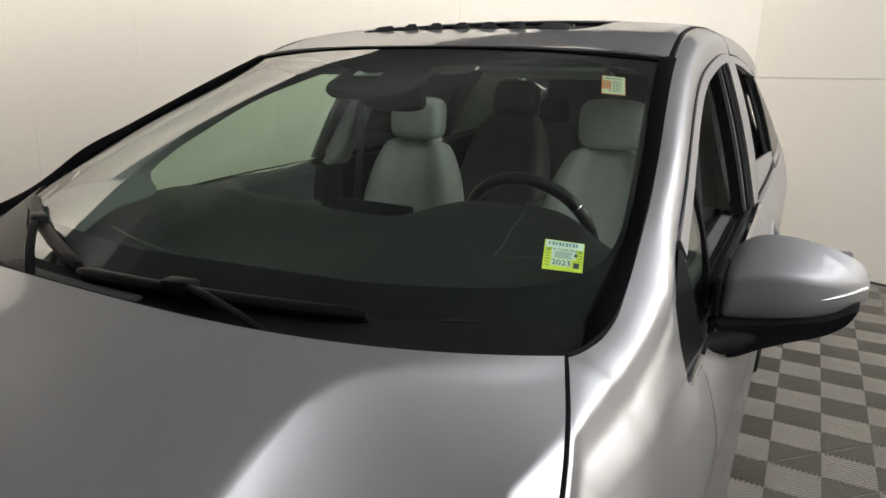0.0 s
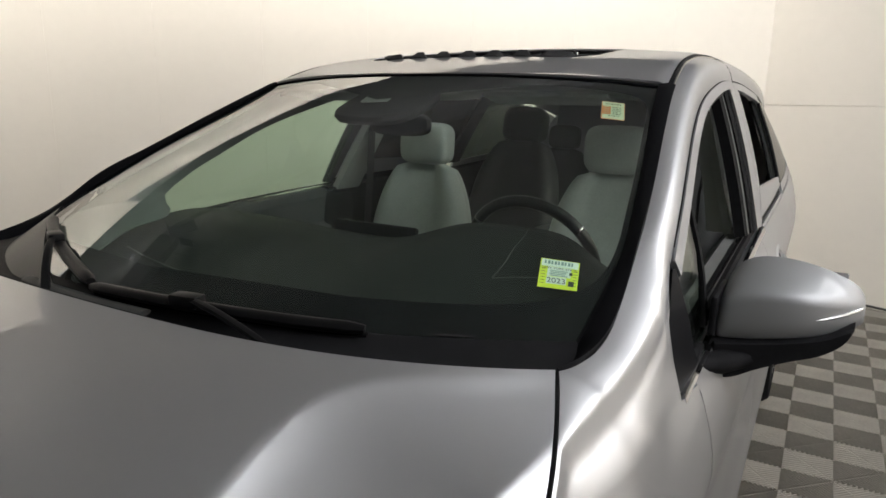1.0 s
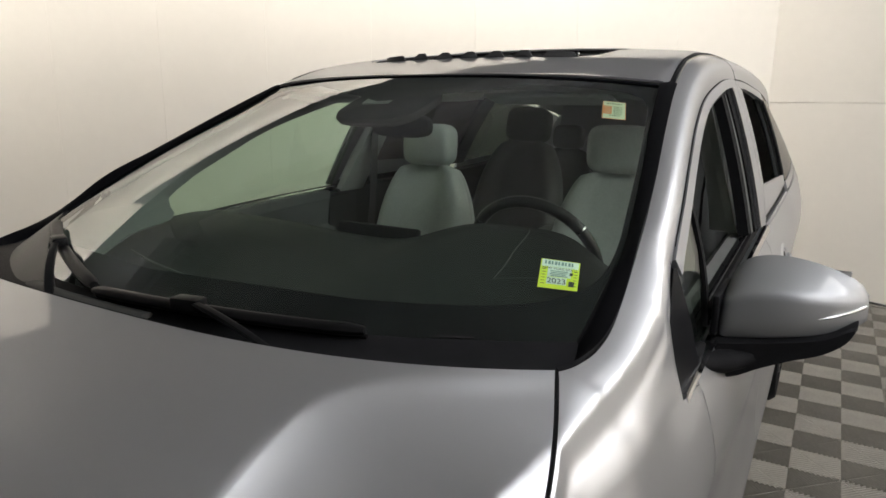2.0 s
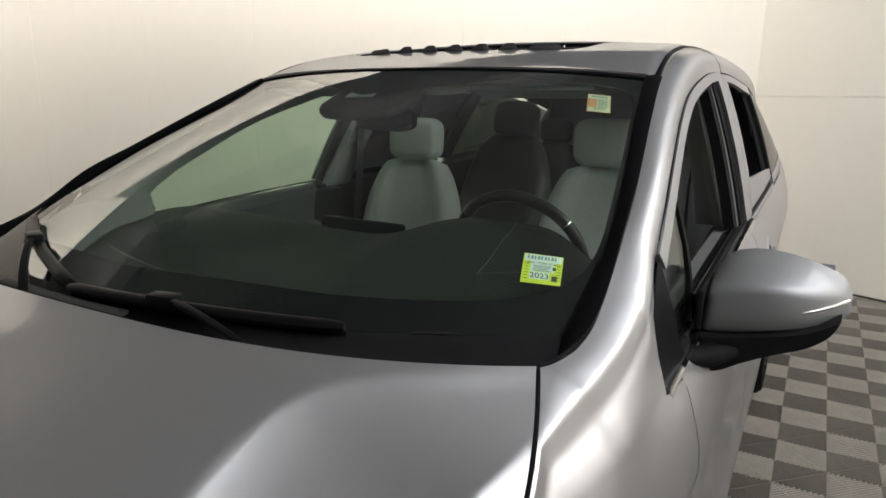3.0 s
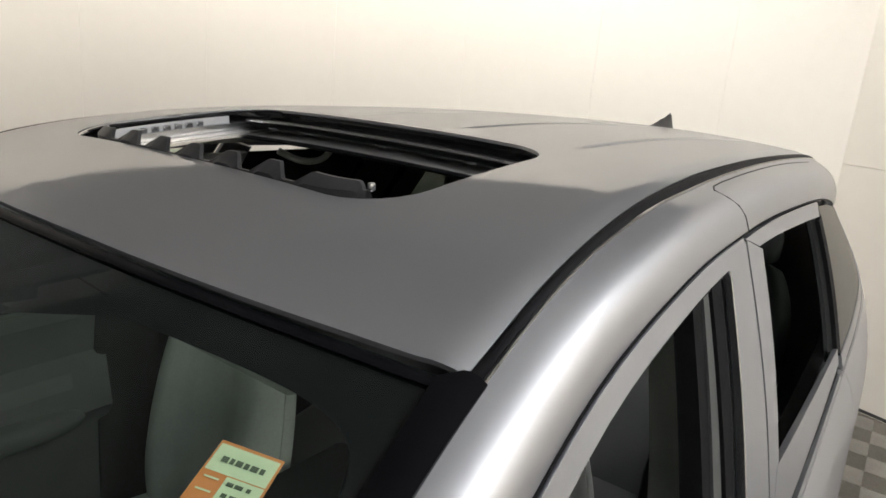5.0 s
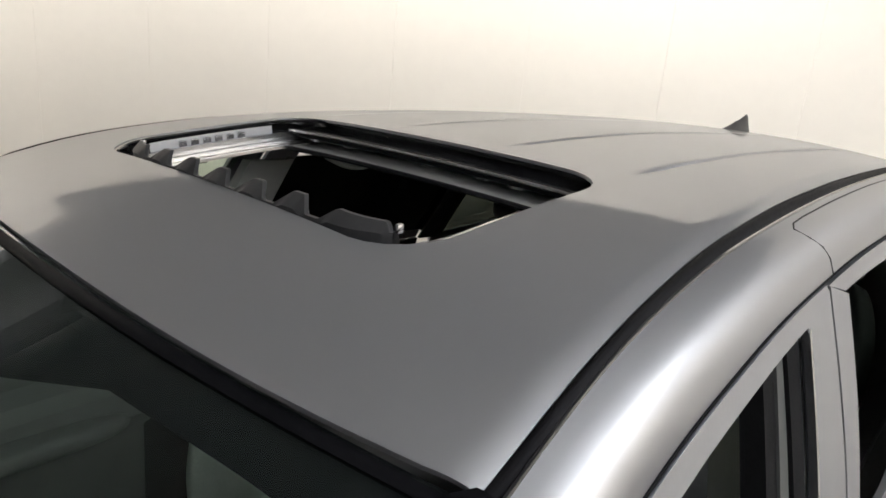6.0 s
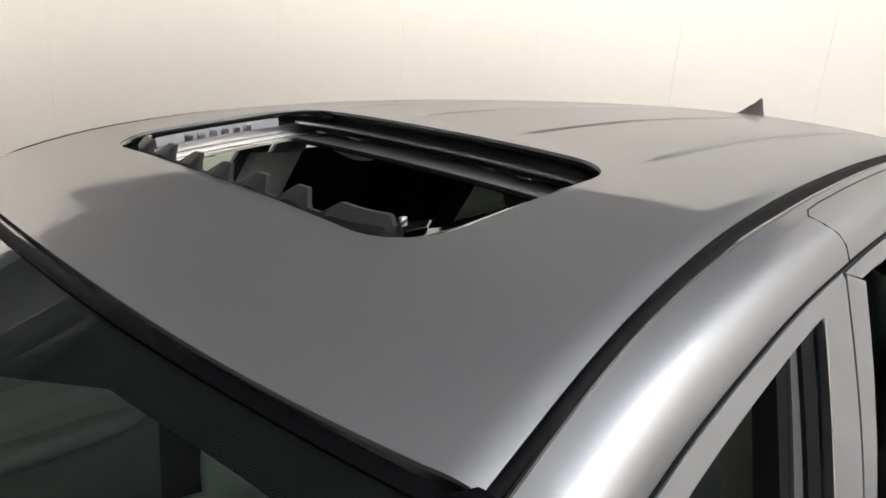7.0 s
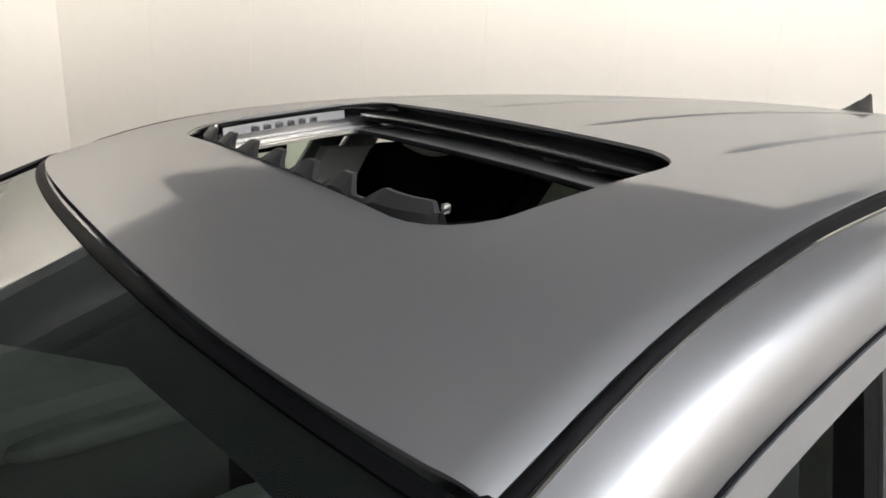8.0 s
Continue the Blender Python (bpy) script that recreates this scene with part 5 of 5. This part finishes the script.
def seat(x, y, z, scale, mat, lean=20, arms=False):
    """A bucket seat whose backrest foot is at (x, y, z)."""
    m = Matrix.Translation((x, y, z)) @ Matrix.Rotation(radians(-lean), 4, "X") @ Matrix.Scale(scale, 4)
    prof = [(0.00, 0.215, 0.085), (0.08, 0.240, 0.095), (0.20, 0.252, 0.096), (0.34, 0.248, 0.090), (0.46, 0.232, 0.082), (0.56, 0.202, 0.074), (0.62, 0.174, 0.064), (0.66, 0.148, 0.052), (0.682, 0.118, 0.036), (0.69, 0.07, 0.015)]
    keys = [(h, w, d) for h, w, d in prof]
    rows = []
    for h in np.linspace(0, 0.69, 26):
        w, d = smooth_key(keys, h)
        row = []
        for a in np.linspace(0, 2 * math.pi, 41):
            c, q = math.cos(a), math.sin(a)
            px = w * math.copysign(abs(c) ** 0.62, c)
            py = d * math.copysign(abs(q) ** 0.62, q)
            if py < 0:                                   # front: hollow middle between two bolsters
                k = abs(px / w)
                py += 0.030 * max(0, 1 - (k / 0.62) ** 4) - 0.012 * math.exp(-((k - 0.82) / 0.14) ** 2)
            row.append(m @ Vector((px, py, h)))
        rows.append(row)
    b = part("seat", grid(rows), mat, VAN, "light shaded light grey leather seat with a headrest")
    part("headrest", blob(m @ Vector((0, -0.02, 0.768)), (0.122 * scale, 0.060 * scale, 0.090 * scale), m.to_3x3().normalized().to_4x4() @ Matrix.Rotation(radians(6), 4, "X"), power=4.2, nu=36, nv=16), mat, b)
    for s in (1, -1):
        part("headrest_post", tube([m @ Vector((s * 0.05, 0, 0.66)), m @ Vector((s * 0.05, -0.005, 0.76))], 0.006, k=8), ALLOY, b)
        part("seam", tube([m @ Vector((s * smooth_key(keys, h)[0] * 0.63, -smooth_key(keys, h)[1] * 0.93 + 0.002, h)) for h in np.linspace(0.04, 0.60, 16)], 0.0018, k=5), SEAMED, b)
    part("cushion", blob((x, y - 0.27 * scale, z - 0.07), (0.26 * scale, 0.30 * scale, 0.085), Matrix.Rotation(radians(8), 4, "X"), power=3.4), mat, b)
    part("seat_base", box((x, y - 0.24 * scale, (z - 0.05 + 0.38) / 2), (0.42, 0.42, max(0.06, z - 0.10 - 0.38)), 0.03), CARPET, b)
    if arms:
        for s in (1, -1):
            part("armrest", blob((x + s * 0.285, y - 0.14, z + 0.24), (0.035, 0.17, 0.04), power=3), mat, b)


SEAMED = material("grey seam thread", (0.10, 0.105, 0.10), 0.8)
seat(-0.405, -0.74, 0.64, 0.97, GREY_LEATHER, lean=9)
seat(0.415, -0.73, 0.645, 0.98, GREY_LEATHER, lean=9)
INSERT = material("dark shaded light grey leather", (0.11, 0.114, 0.11), 0.5, var=0.10, scale=14, bump=0.35, bump_scale=420)
# Light grey leather darkened by colour for the shade in the rear rows.
SHADED_LEATHER = material("shaded light grey leather", (0.10, 0.104, 0.10), 0.5, var=0.10, scale=14, bump=0.35, bump_scale=420)
seat(-0.43, 0.20, 0.66, 1.06, SHADED_LEATHER, arms=True)
seat(0.43, 0.20, 0.66, 1.06, SHADED_LEATHER, arms=True)
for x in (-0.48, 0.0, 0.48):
    seat(x, 1.08, 0.68, 0.88, SHADED_LEATHER, lean=16)

for s in (1, -1):
    # door linings: dark top pad, grey insert, dark lower part
    ys = np.linspace(-1.80, -0.80, 16)
    part("door_lining", thick(grid([[Vector((s * (smooth_key(BELT, y)[0] - d), y, smooth_key(BELT, y)[1] + dz)) for d, dz in ((0.045, -0.004), (0.075, -0.006), (0.095, -0.03), (0.085, -0.14), (0.10, -0.16), (0.13, -0.30), (0.09, -0.36), (0.085, -0.75))] for y in ys], flip=s < 0), 0.01), LINING, VAN, "dark grey door lining")
    part("door_insert", thick(grid([[Vector((s * (smooth_key(BELT, y)[0] - d), y, smooth_key(BELT, y)[1] + dz)) for d, dz in ((0.098, -0.155), (0.112, -0.20), (0.122, -0.27))] for y in np.linspace(-1.62, -0.9, 12)], flip=s < 0), 0.008), INSERT, VAN, "shaded light grey leather door insert")
    part("armrest", blob((s * 0.79, -1.14, 0.86), (0.055, 0.26, 0.035), power=3), INSERT, VAN)
    ys = np.linspace(-0.74, 1.5, 20)
    part("side_lining", thick(grid([[Vector((s * (smooth_key(BELT, y)[0] - d), y, smooth_key(BELT, y)[1] + dz)) for d, dz in ((0.045, -0.004), (0.075, -0.01), (0.09, -0.10), (0.085, -0.75))] for y in ys], flip=s < 0), 0.01), DASH, VAN, "black side lining")
    # centre pillar trims, belt guide and belt
    rows = []
    for u in np.linspace(0, 1, 14):
        z = 1.155 + (1.60 - 1.155) * u
        yc = -0.735 + 0.27 * u if s > 0 else -0.60 + 0.13 * u
        xo = smooth_key(BELT, -0.7)[0] + (smooth_key(RAIL_OUT, -0.5)[0] - smooth_key(BELT, -0.7)[0]) * u - 0.055
        hw = 0.125 - 0.02 * u
        hb = hw if s > 0 else 0.04
        rows.append([Vector((s * (xo - 0.004), yc - hw - 0.01, z)), Vector((s * (xo - 0.03), yc - hw, z)), Vector((s * (xo - 0.045), yc, z)), Vector((s * (xo - 0.03), yc + hb, z)), Vector((s * (xo + 0.01), yc + hb + 0.01, z))])
    part("pillar_cover_inside", thick(grid(rows, flip=s > 0), 0.01), PILLAR_TRIM, VAN, "grey centre pillar trim")
    rows = [[Vector((s * x0, y + 0.012, z)), Vector((s * (x0 + 0.02), y, z)), Vector((s * x1, y, z))] for z, y, x0, x1 in ((1.155, -0.782, 0.768, 0.830), (1.21, -0.762, 0.758, 0.820), (1.32, -0.72, 0.730, 0.802), (1.42, -0.662, 0.69, 0.785), (1.50, -0.60, 0.66, 0.775), (1.60, -0.53, 0.63, 0.755))]
    if s > 0:
        part("pillar_cover_front", thick(grid(rows, flip=s < 0), 0.006), PILLAR_TRIM, VAN)
    part("pillar_foot", box((s * 0.845, -0.73, 0.78), (0.06, 0.20, 0.74), 0.02), DASH, VAN)
    part("belt_guide", box((s * 0.735, -0.60, 1.435), (0.02, 0.045, 0.07), 0.008), BLACK, VAN)
    part("seat_belt", thick(grid([[Vector((s * x, y, z)), Vector((s * x, y + 0.05, z + 0.004))] for x, y, z in ((0.728, -0.63, 1.43), (0.715, -0.66, 1.25), (0.72, -0.68, 1.0), (0.73, -0.68, 0.6))], flip=s > 0), 0.002), BELTED, VAN, "dark grey seat belt")
    # rear roof pillars inside
    for y0, y1 in ((0.56, 0.42), (1.30, 1.46)):
        rows = [[Vector((s * (side_point(y0 * u + y1 * (1 - u) + d, 1.20 + 0.38 * u).x - 0.03 - 0.015 * (abs(d) < 0.02)), y0 * u + y1 * (1 - u) + d, 1.20 + 0.38 * u)) for d in (-0.07, 0, 0.07)] for u in np.linspace(0, 1, 8)]
        part("rear_pillar_trim", thick(grid(rows, flip=s > 0), 0.01), DASH if y0 < 1 else GREY_TRIM, VAN)
    part("grab_handle", tube(spline([(s * 0.685, -0.30, 1.60), (s * 0.665, -0.25, 1.575), (s * 0.665, -0.12, 1.575), (s * 0.685, -0.07, 1.60)], 12), 0.011, k=8), GREY_TRIM, VAN)
    if s > 0:
        part("windshield_pillar_trim", thick(grid([[screen_point(0.985, v, 0.03), screen_point(0.955, v, 0.045), screen_point(1.0, v, 0.075) + Vector((0.015, 0.03, 0))] for v in np.linspace(0.05, 0.98, 20)], flip=True), 0.006), PILLAR_DARK, VAN, "grey windshield pillar trim")
    else:
        outer = [screen_point(-0.985, v, 0.03) for v in np.linspace(-0.02, 0.99, 34)]
        inner = spline([(-0.52, -2.09, 1.150), (-0.60, -1.92, 1.185), (-0.665, -1.73, 1.212), (-0.72, -1.712, 1.238), (-0.745, -1.615, 1.291), (-0.75, -1.445, 1.364), (-0.735, -1.298, 1.430), (-0.71, -0.972, 1.528), (-0.69, -0.80, 1.572)], 34)
        part("windshield_pillar_trim", thick(grid([[p * (1 - u) + q * u + Vector((0.035, -0.01, 0.012)) * math.sin(math.pi * u) for u in np.linspace(0, 1, 7)] for p, q in zip(outer, inner)]), 0.006), PILLAR_PALE, VAN, "grey windshield pillar trim")

# ---------------------------------------------------------------- floor grating: tiles laid cornerwise, ribs square to each edge
L = 0.28284
RIBS = 20


def tile_arrays():
    """Vertices and faces of one tile: four triangles of ribs on low cross bars, and a thin rim."""
    vs, fs = [], []

    def bar(p, q, hw, z0, z1, foot=1.15):
        d = (q - p).normalized()
        n = Vector((-d.y, d.x, 0)) * hw
        k = len(vs)
        for w in (p + n, p - n, q - n, q + n):
            vs.append((w.x, w.y, z1))
        for w in (p + n * foot, p - n * foot, q - n * foot, q + n * foot):
            vs.append((w.x, w.y, z0))
        fs.extend([(k, k + 1, k + 2, k + 3), (k + 5, k + 6, k + 2, k + 1), (k + 7, k + 4, k, k + 3)])
    for q in range(4):
        r = Matrix.Rotation(radians(90 * q), 3, "Z")
        for i in range(RIBS):
            x = L * ((i + 0.5) / RIBS - 0.5)
            bar(r @ Vector((x, -L / 2 + 0.003, 0)), r @ Vector((x, -abs(x) - 0.001, 0)), 0.0010, -0.016, 0.0, 1.35)
        bar(r @ Vector((-L / 2, -L / 2 + 0.0015, 0)), r @ Vector((L / 2, -L / 2 + 0.0015, 0)), 0.0009, -0.015, -0.007)
    return vs, fs


TV, TF = tile_arrays()
me = bpy.data.meshes.new("tile")
me.from_pydata(TV, [], TF)
me.materials.append(TILE)
far_v, far_f = [], []


def in_booth(x, y, margin):
    for k in range(8):
        a, b = CORNERS[k], CORNERS[(k + 1) % 8]
        d = (b - a).normalized()
        inward = Vector((d.y, -d.x, 0))
        if inward.dot(MID - a) < 0:
            inward = -inward
        if inward.dot(Vector((x, y, 0)) - a) < -margin:
            return False
    return True


ROT = Matrix.Rotation(radians(45), 3, "Z")
near = 0
for i in range(-40, 41):
    for j in range(-40, 41):
        x, y = 1.28 + 0.2 * (i + j), 0.6 + 0.2 * (i - j)
        if not in_booth(x, y, 0.12):
            continue
        if 0.9 < x < 3.3 and -2.2 < y < 3.6 and near < 300:
            near += 1
            ob = new("tile", me)
            ob.parent = FLOOR
            ob.matrix_local = Matrix.Translation((x, y, 0)) @ Matrix.Rotation(radians(45), 4, "Z")
        else:
            k = len(far_v)
            for v in TV:
                w = ROT @ Vector(v)
                far_v.append((w.x + x, w.y + y, w.z))
            far_f.extend([tuple(n + k for n in f) for f in TF])
me = bpy.data.meshes.new("tiles")
me.from_pydata(far_v, [], far_f)
me.materials.append(TILE)
ob = new("tiles", me)
ob.parent = FLOOR
tagged(ob, kind="stuff")
